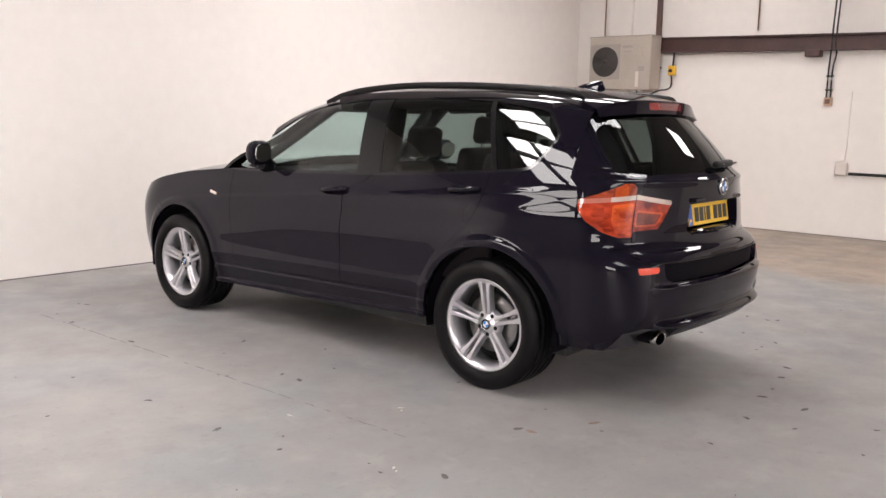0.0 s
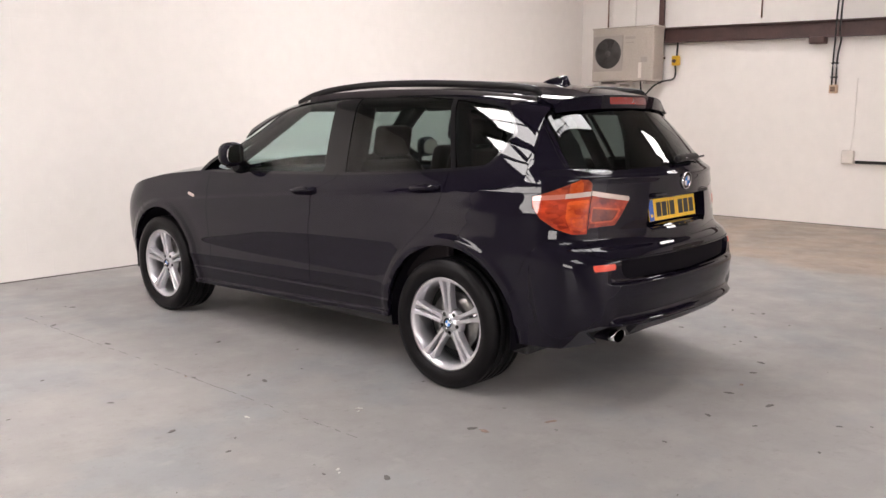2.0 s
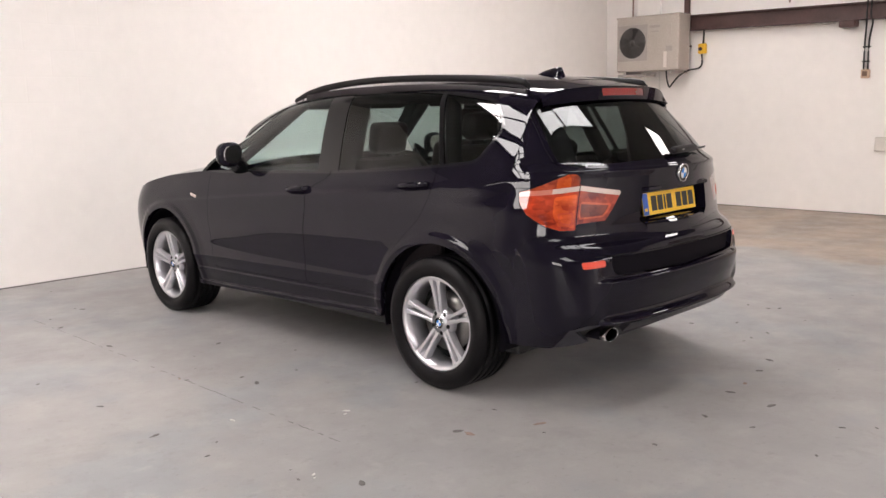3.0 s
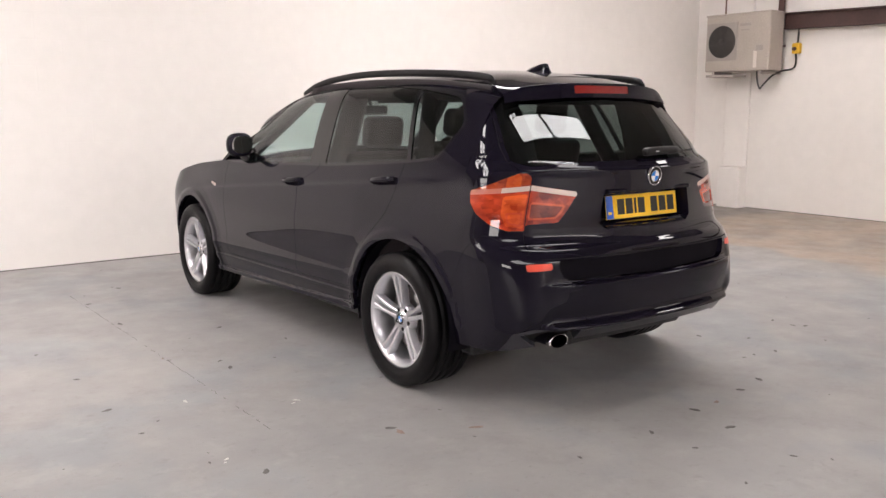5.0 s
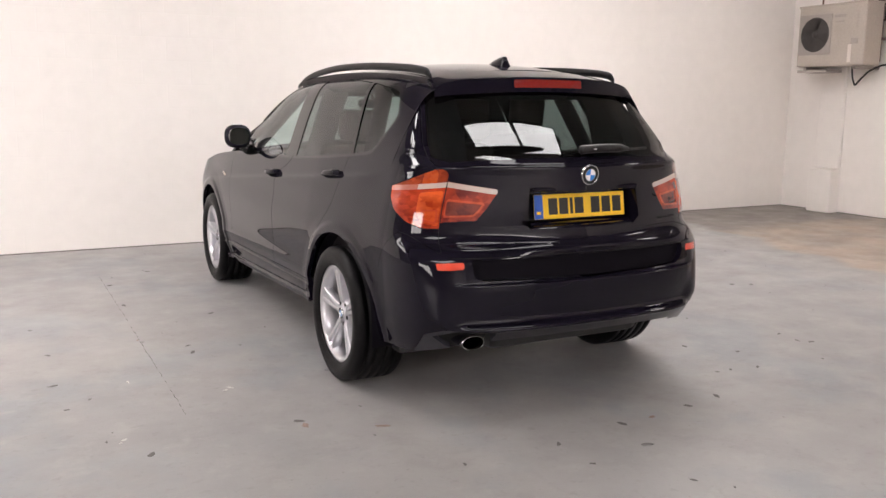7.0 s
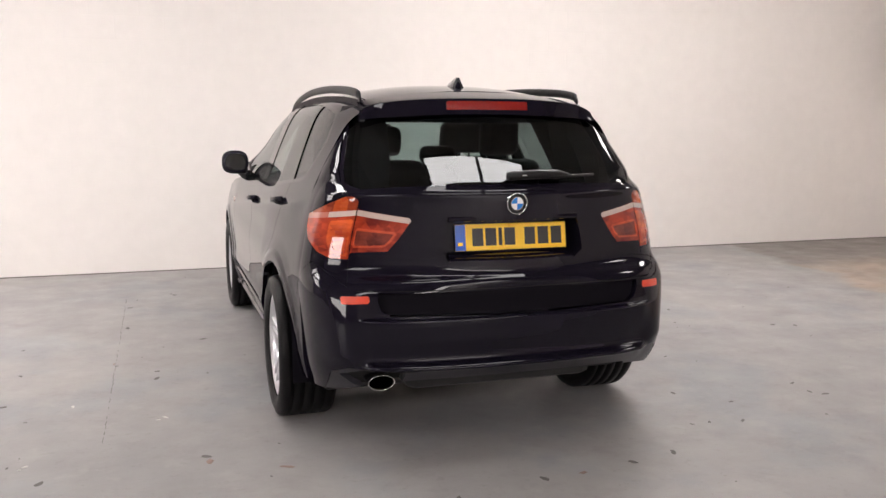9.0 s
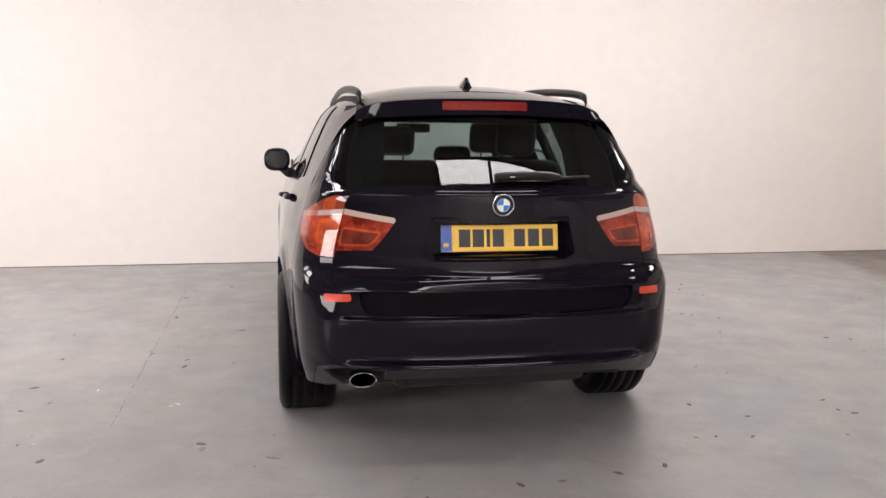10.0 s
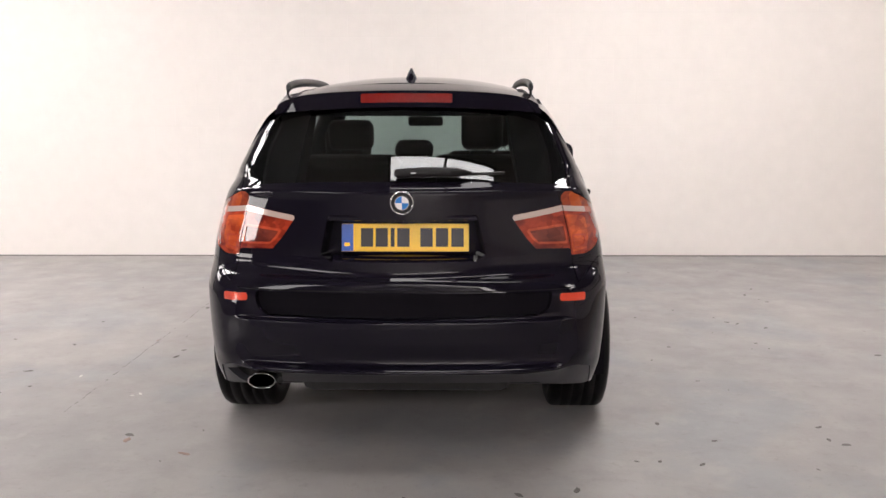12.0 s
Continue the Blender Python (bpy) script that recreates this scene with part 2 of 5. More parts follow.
class Skin:
    """A curved sheet over two parameters, cut into tagged panels along the zero lines of distance functions."""

    def __init__(self, place, us, vs):
        self.place = place
        uu, vv = np.meshgrid(us, vs, indexing="ij")
        self.uv = [tuple(p) for p in np.stack([uu.ravel(), vv.ravel()], -1)]
        n = len(vs)
        self.faces = [[i * n + j, (i + 1) * n + j, (i + 1) * n + j + 1, i * n + j + 1] for i in range(len(us) - 1) for j in range(n - 1)]
        self.tags = ["skin"] * len(self.faces)

    def points(self):
        uv = np.array(self.uv)
        return uv[:, 0], uv[:, 1], self.place(uv[:, 0], uv[:, 1])

    def cut(self, dist, name, of=("skin",)):
        u, v, p = self.points()
        val = dist(u, v, p[:, 0], p[:, 1], p[:, 2])
        val[np.abs(val) < 2e-4] = 0.0
        val = val.tolist()
        faces, tags, made = [], [], {}
        for face, tag in zip(self.faces, self.tags):
            if tag not in of:
                faces.append(face), tags.append(tag)
                continue
            vals = [val[i] for i in face]
            if max(vals) <= 0:
                faces.append(face), tags.append(name)
            elif min(vals) >= 0:
                faces.append(face), tags.append(tag)
            else:
                inn, out = [], []
                for k, i in enumerate(face):
                    j = face[(k + 1) % len(face)]
                    if val[i] <= 0:
                        inn.append(i)
                    if val[i] >= 0:
                        out.append(i)
                    if val[i] * val[j] < 0:
                        key = (min(i, j), max(i, j))
                        if key not in made:
                            t = val[key[0]] / (val[key[0]] - val[key[1]])
                            a, b = self.uv[key[0]], self.uv[key[1]]
                            self.uv.append((a[0] + (b[0] - a[0]) * t, a[1] + (b[1] - a[1]) * t))
                            made[key] = len(self.uv) - 1
                            val.append(0.0)
                        inn.append(made[key]), out.append(made[key])
                if len(inn) > 2:
                    faces.append(inn), tags.append(name)
                if len(out) > 2:
                    faces.append(out), tags.append(tag)
        self.faces, self.tags = faces, tags

    def band(self, dist, half, name, of=("skin",)):
        """Cuts the stripe within half of the zero line."""
        for tag in of:
            self.cut(lambda *a: dist(*a) - half, "stripe", (tag,))
            self.cut(lambda *a: -dist(*a) - half, name, ("stripe",))
            self.tags = [tag if t == "stripe" else t for t in self.tags]

    def mesh(self, wanted, side="both", offset=0.0, rim=0.0, shift=None):
        """A bmesh of the panels with these tags: left half, right half, or both joined; rim: depth of the turned-in edge."""
        wanted = (wanted,) if isinstance(wanted, str) else wanted
        chosen = [f for f, t in zip(self.faces, self.tags) if t in wanted]
        used = sorted({i for f in chosen for i in f})
        bm = bmesh.new()
        if not used:
            return bm
        true_normal, outer_face = bm.verts.layers.float_vector.new("true_normal"), bm.faces.layers.float.new("outer_face")
        uv = np.array([self.uv[i] for i in used])
        u, v = uv.T
        e = 1e-3
        p = self.place(u, v)
        du, dv = self.place(u + e, v) - self.place(u - e, v), self.place(u, v + e) - self.place(u, v - e)
        nrm = np.cross(du, dv)
        nrm /= np.linalg.norm(nrm, axis=1)[:, None] + 1e-12
        core = np.stack([p[:, 0] * 0, np.clip(p[:, 1], 0.0, 2.9), np.minimum(p[:, 2] * 0 + 0.9, p[:, 2])], -1)
        nrm *= np.where(((p - core) * nrm).sum(1) < 0, -1, 1)[:, None]
        q = p + nrm * offset
        if shift is not None:
            q = q + np.array(shift)
        q[np.abs(p[:, 0]) < 1e-4, 0] = 0
        for sx in {"left": (1,), "right": (-1,), "both": (1, -1)}[side]:
            verts = [bm.verts.new((a[0] * sx, a[1], a[2])) for a in q]
            for vert, n in zip(verts, nrm):
                vert[true_normal] = Vector((n[0] * sx if vert.co.x else 0, n[1], n[2])).normalized()
            index = dict(zip(used, range(len(used))))
            for f in chosen:
                ring = [verts[index[i]] for i in f]
                try:
                    face = bm.faces.new(ring if sx > 0 else ring[::-1])
                    face.smooth, face[outer_face] = True, 1.0
                except ValueError:
                    pass
            bm.verts.index_update()
            if rim:
                home = {vert: (k, sx) for k, vert in enumerate(verts)}
                edges = [ed for ed in bm.edges if len(ed.link_faces) == 1 and ed.verts[0] in home and ed.verts[1] in home and not (ed.verts[0].co.x == 0 and ed.verts[1].co.x == 0)]
                low = {}
                for ed in edges:
                    ed.smooth = False
                    for vert in ed.verts:
                        if vert not in low:
                            k = home[vert][0]
                            d = nrm[k] * -rim
                            low[vert] = bm.verts.new((vert.co.x + d[0] * sx, vert.co.y + d[1], vert.co.z + d[2]))
                for ed in edges:
                    a, b = ed.verts
                    bm.faces.new((a, b, low[b], low[a]))
        if side == "both":
            bmesh.ops.remove_doubles(bm, verts=[x for x in bm.verts if abs(x.co.x) < 1e-5], dist=1e-5)
        bmesh.ops.recalc_face_normals(bm, faces=bm.faces)
        return bm

# ---------------------------------------------------------------- car: shape
# x to the car's right, y ahead, origin on the floor under the middle of the rear axle
AXLES, HUB_Z, TYRE_R, RIM_R = (0.0, 2.81), 0.350, 0.352, 0.257
YR, YF = -0.42, 3.02
half_width = curve([(0.16, 0.80), (0.22, 0.865), (0.28, 0.882), (0.33, 0.892), (0.38, 0.908), (0.5, 0.920), (0.62, 0.928), (0.75, 0.9335), (0.79, 0.932), (0.86, 0.917), (0.94, 0.895), (1.085, 0.859), (1.15, 0.832),
                    (1.2, 0.812), (1.33, 0.757), (1.45, 0.700), (1.51, 0.665), (1.55, 0.628), (1.585, 0.566), (1.61, 0.47)], 0.030)
rear_line = curve([(0.16, -0.70), (0.28, -0.82), (0.36, -0.895), (0.42, -0.955), (0.430, -0.971), (0.442, -0.970), (0.462, -0.936), (0.48, -0.932), (0.55, -0.952), (0.615, -0.963), (0.636, -0.963), (0.6415, -0.9625),
                   (0.6445, -0.936), (0.664, -0.933), (0.762, -0.930), (0.79, -0.932), (0.800, -0.925), (0.815, -0.907), (0.83, -0.902), (0.87, -0.899), (0.885, -0.897), (1.05, -0.891),
                   (1.12, -0.889), (1.148, -0.886), (1.156, -0.880), (1.163, -0.869), (1.20, -0.838), (1.30, -0.757), (1.4, -0.672), (1.5, -0.576), (1.56, -0.512), (1.61, -0.455)], 0.0034)
glass_line = curve([(1.05, -0.968), (1.20, -0.838), (1.30, -0.745), (1.4, -0.642), (1.48, -0.553), (1.56, -0.463), (1.61, -0.405)], 0.045)
corner_line = curve([(0.16, -0.70), (0.28, -0.82), (0.36, -0.895), (0.42, -0.940), (0.48, -0.945), (0.55, -0.951), (0.64, -0.950), (0.70, -0.944), (0.76, -0.932), (0.80, -0.925), (0.83, -0.915), (0.87, -0.899), (1.05, -0.891)], 0.012)   # the same without the ledge, towards the corners
front_line = curve([(0.16, 3.47), (0.3, 3.60), (0.5, 3.67), (0.7, 3.68), (0.85, 3.61), (1.0, 3.45), (1.1, 3.32)], 0.03)
roof_line = curve([(-0.7, 1.535), (-0.45, 1.557), (-0.2, 1.595), (0.05, 1.618), (0.3, 1.628), (0.8, 1.627), (1.2, 1.618), (1.45, 1.597), (1.65, 1.565), (1.9, 1.50), (2.4, 1.36)], 0.10)
belt_line = curve([(-0.6, 1.30), (-0.44, 1.258), (-0.30, 1.203), (0.1, 1.168), (0.35, 1.147), (0.85, 1.115), (1.4, 1.095), (2.0, 1.075)], 0.03)
glass_top = curve([(-0.5, 1.435), (-0.2, 1.492), (0.16, 1.536), (0.5, 1.558), (0.75, 1.563), (1.0, 1.557), (1.3, 1.54), (1.6, 1.50)], 0.05)
bonnet_line = curve([(1.7, 1.10), (2.0, 1.085), (2.4, 1.055), (2.8, 1.015), (3.1, 0.958), (3.4, 0.87), (3.65, 0.77)], 0.05)
screen_edge = curve([(1.02, 2.40), (1.08, 2.32), (1.2, 2.19), (1.33, 2.03), (1.46, 1.825), (1.55, 1.645), (1.62, 1.45)], 0.03)   # y of the windscreen's side by height

sill_low = curve([(-0.95, 0.372), (-0.82, 0.352), (-0.72, 0.312), (-0.5, 0.308), (0.45, 0.325), (1.2, 0.295), (2.2, 0.262), (3.2, 0.26), (3.7, 0.27)], 0.05)

_a = np.linspace(0, math.pi / 2, 4000)


def corner_table(w, d, n):
    x, y = w * np.sin(_a) ** (2 / n), d * np.cos(_a) ** (2 / n)
    arc = np.concatenate([[0], np.cumsum(np.hypot(np.diff(x), np.diff(y)))])
    return arc, _a


ARC_R, ANG_R = corner_table(0.88, 0.47, 2.35)
ARC_F, ANG_F = corner_table(0.88, 0.60, 2.3)
REAR, FRONT = ARC_R[-1], ARC_F[-1]
SIDE = YF - YR


def body_place(u, v):
    """The outer skin of the left half: u runs from the tail's middle round the corner along the side to the nose, v is the height."""
    u, v = np.asarray(u, float), np.asarray(v, float)
    w = half_width(v)
    y = YR + np.clip(u - REAR, 0, SIDE)
    z = v - (1.627 - roof_line(y)) * ease(1.10, 1.56, v)
    x = w.copy()
    # tail corner
    a = np.interp(u, ARC_R, ANG_R)
    upper_half = ease(1.115, 1.215, v)
    n = 2.80 + 6.5 * ease(1.115, 1.27, v) + 0.55 * (1 - ease(0.72, 0.86, v))
    back = u < REAR
    x = np.where(back, w * np.sin(a) ** (2 / n), x)
    tail = rear_line(z) + (corner_line(z) - rear_line(z)) * ease(0.56, 0.66, u) * (z < 0.78)
    tail = tail + (glass_line(z) - tail) * ease(1.185, 1.225, z)
    tail = tail + (0.010 + 0.054 * ease(0.74, 0.86, z)) * ease(0.0, 0.66, x) * (1 - upper_half)   # swept corners
    y = np.where(back, YR + (tail - YR) * np.cos(a) ** (2 / n) + 0.375 * upper_half * x ** 2, y)   # evenly bowed glass
    # nose corner
    b = np.interp(REAR + SIDE + FRONT - u, ARC_F, ANG_F)
    fore = u > REAR + SIDE
    x = np.where(fore, w * np.sin(b) ** (2 / 3.0), x)
    y = np.where(fore, YF + (front_line(v) - YF) * np.cos(b) ** (2 / 3.0), y)
    x = x * (1 - 0.02 * ease(2.3, 3.6, y)) * (1 - 0.058 * np.clip((0.45 - y) / 0.95, 0, 1) ** 1.6)
    x = x + 0.010 * np.exp(-((v - 0.955) / 0.065) ** 2) * (0.5 + 0.5 * ease(-0.50, 0.0, y)) * (1 - ease(2.3, 3.0, y)) - 0.006 * (1 - ease(-0.6, 0.2, y)) * (1 - ease(0.78, 0.90, v))
    # bumper corner leaning in towards its top
    lean = np.where(back, np.exp(-((u - 0.72) / 0.11) ** 2), 0) * 0.10 * (np.clip(v, 0.48, 0.76) - 0.68) * ease(0.40, 0.50, v) * (1 - ease(0.765, 0.86, v))
    x, y = x - 0.6 * lean, y + 0.8 * lean
    # shoulder and sill creases, flared arches
    along = ease(-0.40, -0.1, y) * (1 - ease(2.3, 2.9, y))
    d = v - (1.055 - 0.083 * y)
    x = x + along * 0.007 * np.exp(-(d / np.where(d > 0, 0.018, 0.06)) ** 2)
    d = v - (0.50 - 0.015 * y)
    x = x + along * 0.010 * np.exp(-(d / np.where(d > 0, 0.055, 0.05)) ** 2)
    d = v - (0.425 - 0.018 * y)
    x = x + along * 0.007 * np.exp(-(d / np.where(d > 0, 0.007, 0.05)) ** 2)
    x = x + along * 0.016 * (1 - ease(0.022, 0.036, v - sill_low(y)))
    for ay in AXLES:
        r = np.hypot(y - ay, v - HUB_Z)
        x = x + (0.006 * (1 - ease(0.434, 0.560, r)) + 0.008 * (1 - ease(0.452, 0.492, r))) * (v > 0.2)
    return np.stack([-x, y, z], -1)


us = np.concatenate([np.linspace(0, REAR, 120), REAR + np.linspace(0, SIDE, 232)[1:], REAR + SIDE + np.linspace(0, FRONT, 50)[1:]])
vs = np.unique(np.round(np.concatenate([np.linspace(0.16, 1.60, 104)] + [np.arange(a, b, 0.004) for a, b in ((0.26, 0.36), (0.375, 0.48), (0.60, 0.665), (0.79, 0.90), (1.13, 1.19))]), 3))
vs = vs[np.concatenate([[True], np.diff(vs) > 0.0025])]
skin = Skin(body_place, us, vs)

skin.cut(lambda u, v, x, y, z: z - sill_low(y) - 0.01 * (u < 0.5), "away")
for ay, rad in zip(AXLES, (0.424, 0.424)):
    skin.cut(lambda u, v, x, y, z: np.where(u > 0.9, np.hypot(y - ay, z - HUB_Z) - rad, 1.0), "away")
skin.cut(lambda u, v, x, y, z: np.where(u > REAR + 1, np.maximum(bonnet_line(y) - z, 2.0 - y), 1.0), "away")
skin.cut(lambda u, v, x, y, z: np.where(u > REAR + 1, np.maximum(screen_edge(z) - y, 1.06 - z) * 0.7, 1.0), "away")

# side windows
screen_in = lambda z: screen_edge(z) - 0.072
D_BASE, D_TOP = (-0.300, 1.36), (-0.188, 1.50)


def side_glass(u, v, x, y, z):
    rear_edge = D_BASE[0] + (z - D_BASE[1]) * (D_TOP[0] - D_BASE[0]) / (D_TOP[1] - D_BASE[1]) - y
    kink = -0.300 + (1.375 - z) * 0.62 - y
    rear_edge = smax(rear_edge, kink, 0.03)
    d = smax(smax(belt_line(y) - z, z - glass_top(y), 0.02), smax((y - screen_in(z)) * 0.7, rear_edge * 0.85, 0.02), 0.03)
    return np.where(u > 0.8, d, 1.0)


skin.cut(lambda *a: side_glass(*a) - 0.016, "seal")
skin.cut(side_glass, "window", ("seal",))
b_line = lambda z: 0.945 + (z - 1.1) * 0.22
c_line = lambda z: 0.03 + (z - 1.16) * 0.40
skin.band(lambda u, v, x, y, z: y - b_line(z), 0.095, "pillar", ("window",))
skin.band(lambda u, v, x, y, z: y - c_line(z), 0.016, "bar", ("window",))
skin.cut(lambda u, v, x, y, z: c_line(z) - y, "window_door", ("window",))
skin.cut(lambda u, v, x, y, z: b_line(z) - y, "window_front", ("window_door",))

# tail lamps, tailgate and bumper
LAMP = [(0.418, 1.052), (0.702, 1.088), (0.712, 1.142), (0.770, 1.140), (0.85, 1.122), (0.95, 1.088), (1.060, 1.055), (1.050, 1.005), (1.00, 0.955), (0.90, 0.905), (0.80, 0.880), (0.706, 0.880), (0.702, 0.908),
        (0.515, 0.914), (0.470, 0.965)]
lamp = lambda u, v, x, y, z: inside(LAMP, u, z)
skin.cut(lambda *a: lamp(*a) - 0.004, "gap")
skin.cut(lamp, "lamp", ("gap",))
GATE = 0.705
strip = lambda u: np.where(u < GATE, 1.040 + (u - 0.418) * 0.125, 1.074 - (u - GATE) * 0.075)
skin.band(lambda u, v, x, y, z: z - strip(u), 0.0115, "lamp_strip", ("lamp",))
skin.band(lambda u, v, x, y, z: u - GATE, 0.0030, "gap", ("lamp", "lamp_strip"))
skin.cut(lambda u, v, x, y, z: strip(u) - z, "lamp_top", ("lamp",))
skin.cut(lambda u, v, x, y, z: u - GATE, "lamp_gate", ("lamp", "lamp_top"))
skin.cut(lambda u, v, x, y, z: inside([(0.478, 0.995), (0.692, 1.012), (0.692, 0.928), (0.530, 0.932), (0.500, 0.955)], u, z), "gate_ring", ("lamp_gate",))
skin.cut(lambda u, v, x, y, z: inside([(0.496, 0.986), (0.684, 1.001), (0.684, 0.937), (0.534, 0.941), (0.510, 0.962)], u, z), "gate_core", ("gate_ring",))
skin.cut(lambda u, v, x, y, z: inside([(0.716, 1.048), (0.855, 1.036), (0.850, 0.955), (0.815, 0.902), (0.716, 0.890)], u, z), "lamp_core", ("lamp",))
skin.cut(lambda u, v, x, y, z: inside([(0.726, 0.965), (0.826, 0.962), (0.806, 0.912), (0.726, 0.900)], u, z), "core_ring", ("lamp_core",))
skin.cut(lambda u, v, x, y, z: inside([(0.734, 0.957), (0.814, 0.955), (0.798, 0.918), (0.734, 0.908)], u, z), "core_inner", ("core_ring",))
skin.cut(lambda u, v, x, y, z: inside([(0.765, 1.20), (0.85, 1.20), (0.85, 1.0), (0.765, 1.0)], u, z), "lamp_amber", ("lamp_top",))
skin.cut(lambda u, v, x, y, z: u - GATE, "gate_strip", ("lamp_strip",))
skin.cut(lambda u, v, x, y, z: 0.87 - u, "side_strip", ("lamp_strip",))

BUMPER_TOP = 0.762
REAR_GLASS = [(-0.02, 1.192), (0.30, 1.188), (0.50, 1.180), (0.63, 1.170), (0.682, 1.19), (0.680, 1.25), (0.618, 1.44), (0.588, 1.515), (-0.02, 1.515)]
skin.cut(lambda u, v, x, y, z: np.where(u < REAR, inside(REAR_GLASS, -x, z), 1.0) - 0.006, "gap")
skin.cut(lambda u, v, x, y, z: np.where(u < REAR, inside(REAR_GLASS, -x, z), 1.0), "rear_glass", ("gap",))
RECESS = [(-0.02, 1.040), (0.305, 1.040), (0.335, 0.900), (0.280, 0.862), (-0.02, 0.862)]
skin.cut(lambda u, v, x, y, z: np.where(u < REAR, inside(RECESS, -x, z), 1.0), "recess")
LEDGE = [(-0.02, 0.752), (0.60, 0.752), (0.602, 0.715), (0.588, 0.678), (0.550, 0.656), (-0.02, 0.645)]
skin.cut(lambda u, v, x, y, z: np.where(u < REAR, inside(LEDGE, -x, z), 1.0), "ledge")
skin.cut(lambda u, v, x, y, z: np.where(u < REAR, inside([(0.575, 0.742), (0.738, 0.737), (0.730, 0.706), (0.570, 0.711)], u, z), 1.0), "reflector")
gate_edge = curve([(0.7, 0.665), (1.09, 0.665), (1.15, 0.684), (1.19, 0.692), (1.25, 0.694), (1.45, 0.628), (1.5, 0.607), (1.62, 0.590)], 0.01)
gate_u = lambda u, v, x, y, z: np.where(u < REAR, smax(np.where(z < 1.12, u - GATE, -x - gate_edge(z)), BUMPER_TOP - z, 0.004), 1.0)
skin.cut(lambda *a: gate_u(*a) - 0.004, "gap")
skin.cut(gate_u, "tailgate", ("gap", "skin"))
bumper_front = curve([(0.3, -0.36), (0.55, -0.40), (0.78, -0.50), (0.86, -0.60)], 0.03)
bumper = lambda u, v, x, y, z: np.where(u < REAR + 0.3, smax(z - np.where(u < 0.6, 0.757, 0.757 + 0.10 * ease(0.62, 0.95, u)), y - bumper_front(z), 0.01), 1.0)
skin.cut(lambda *a: bumper(*a) - 0.003, "gap")
skin.cut(bumper, "bumper", ("gap",))
EXHAUST = (-0.588, -0.852, 0.372)
skin.cut(lambda u, v, x, y, z: np.where(u < REAR, inside([(-0.02, 0.430), (0.42, 0.430), (0.47, 0.424), (0.72, 0.436), (0.78, 0.41), (0.8, 0.2), (-0.02, 0.2)], -x, z), 1.0), "valance", ("bumper",))
skin.cut(lambda u, v, x, y, z: np.where(u < REAR, inside([(0.495, 0.418), (0.66, 0.428), (0.755, 0.400), (0.70, 0.355), (0.66, 0.335), (0.50, 0.335)], -x, z), 1.0) + 2.0 * (x > 0), "pipe_hole", ("valance", "bumper"))

# doors, wings
rear_edge = curve([(0.3, 0.47), (0.5, 0.455), (0.65, 0.37), (0.78, 0.24), (0.9, 0.12), (1.0, 0.075), (1.2, 0.055), (1.6, 0.20)], 0.03)
DOOR_FRONT, DOOR_SPLIT, DOOR_LOW = 2.19, 1.105, curve([(0.3, 0.452), (0.6, 0.447), (2.3, 0.405)], 0.05)
door_split = lambda z: np.where(z > 1.1, b_line(z) - 0.03, 0) + np.where(z > 1.1, 0, 1.105 - 0.19 * ease(0.98, 1.1, z))
doors = lambda u, v, x, y, z: np.where((u > 0.9), smax(smax(rear_edge(z) - y, y - DOOR_FRONT - 0.10 * (z - 0.7), 0.02), DOOR_LOW(y) - z, 0.02), 1.0)
skin.cut(lambda *a: doors(*a) - 0.0035, "gap")
skin.cut(doors, "door", ("gap",))
skin.band(lambda u, v, x, y, z: y - door_split(z), 0.0028, "gap", ("door", "seal"))
skin.cut(lambda u, v, x, y, z: door_split(z) - y, "front_door", ("door",))
skin.cut(lambda u, v, x, y, z: y - 1.2, "quarter", ("skin",))
skin.cut(lambda u, v, x, y, z: z - DOOR_LOW(y) - 0.0 + np.where((y > 0.3) & (y < 2.5), 0, 1), "skirt", ("quarter", "skin"))
skin.cut(lambda u, v, x, y, z: np.maximum(z - 1.075, 1.6 - y), "wing", ("skin",))

# ---------------------------------------------------------------- car: parts
car = thing("car", (0, 0, 0), "black five-door estate car with silver alloy wheels, parked on grey floor", "car")


def panels(name, tags, material, parent=None, sides=("left", "right"), offset=0.0, rim=0.0, label="", shift=None):
    made = {s: part(name, skin.mesh(tags, s, offset, rim, shift), material, parent[s] if isinstance(parent, dict) else (parent or car), label) for s in sides}
    return made if len(made) > 1 else made[sides[0]]


# near-black sheet behind the panels, stands for shade in the shut lines
panels("gap_shade", "gap", GAP_SHADE, sides=("both",), offset=-0.007)
front_doors = panels("front_door", "front_door", PAINT, rim=0.02, label="glossy black front door")
rear_doors = panels("rear_door", "door", PAINT, rim=0.02, label="glossy black rear door")
quarters = panels("rear_quarter_panel", "quarter", PAINT, rim=0.025)
wings = panels("front_wing", ("wing",), PAINT, rim=0.025)
panels("roof_side_rail", "skin", PAINT, rim=0.012)
panels("side_skirt", "skirt", PAINT, rim=0.03)
panels("window_seal", ("seal",), GLOSS_BLACK, offset=0.0, rim=0.008)
panels("door_pillar", "pillar", GLOSS_BLACK, offset=-0.001, rim=0.01, label="gloss black door pillar trim")
panels("window_bar", "bar", GLOSS_BLACK, offset=0.001, rim=0.01)
panels("window", "window_front", WINDOW, front_doors, offset=-0.004, label="tinted side window")
panels("window", "window_door", PRIVACY, rear_doors, offset=-0.004, label="tinted side window")
panels("quarter_window", "window", PRIVACY, quarters, offset=-0.004, label="tinted rear quarter window")
tailgate = panels("tailgate", "tailgate", PAINT, sides=("both",), rim=0.085, label="glossy black tailgate")
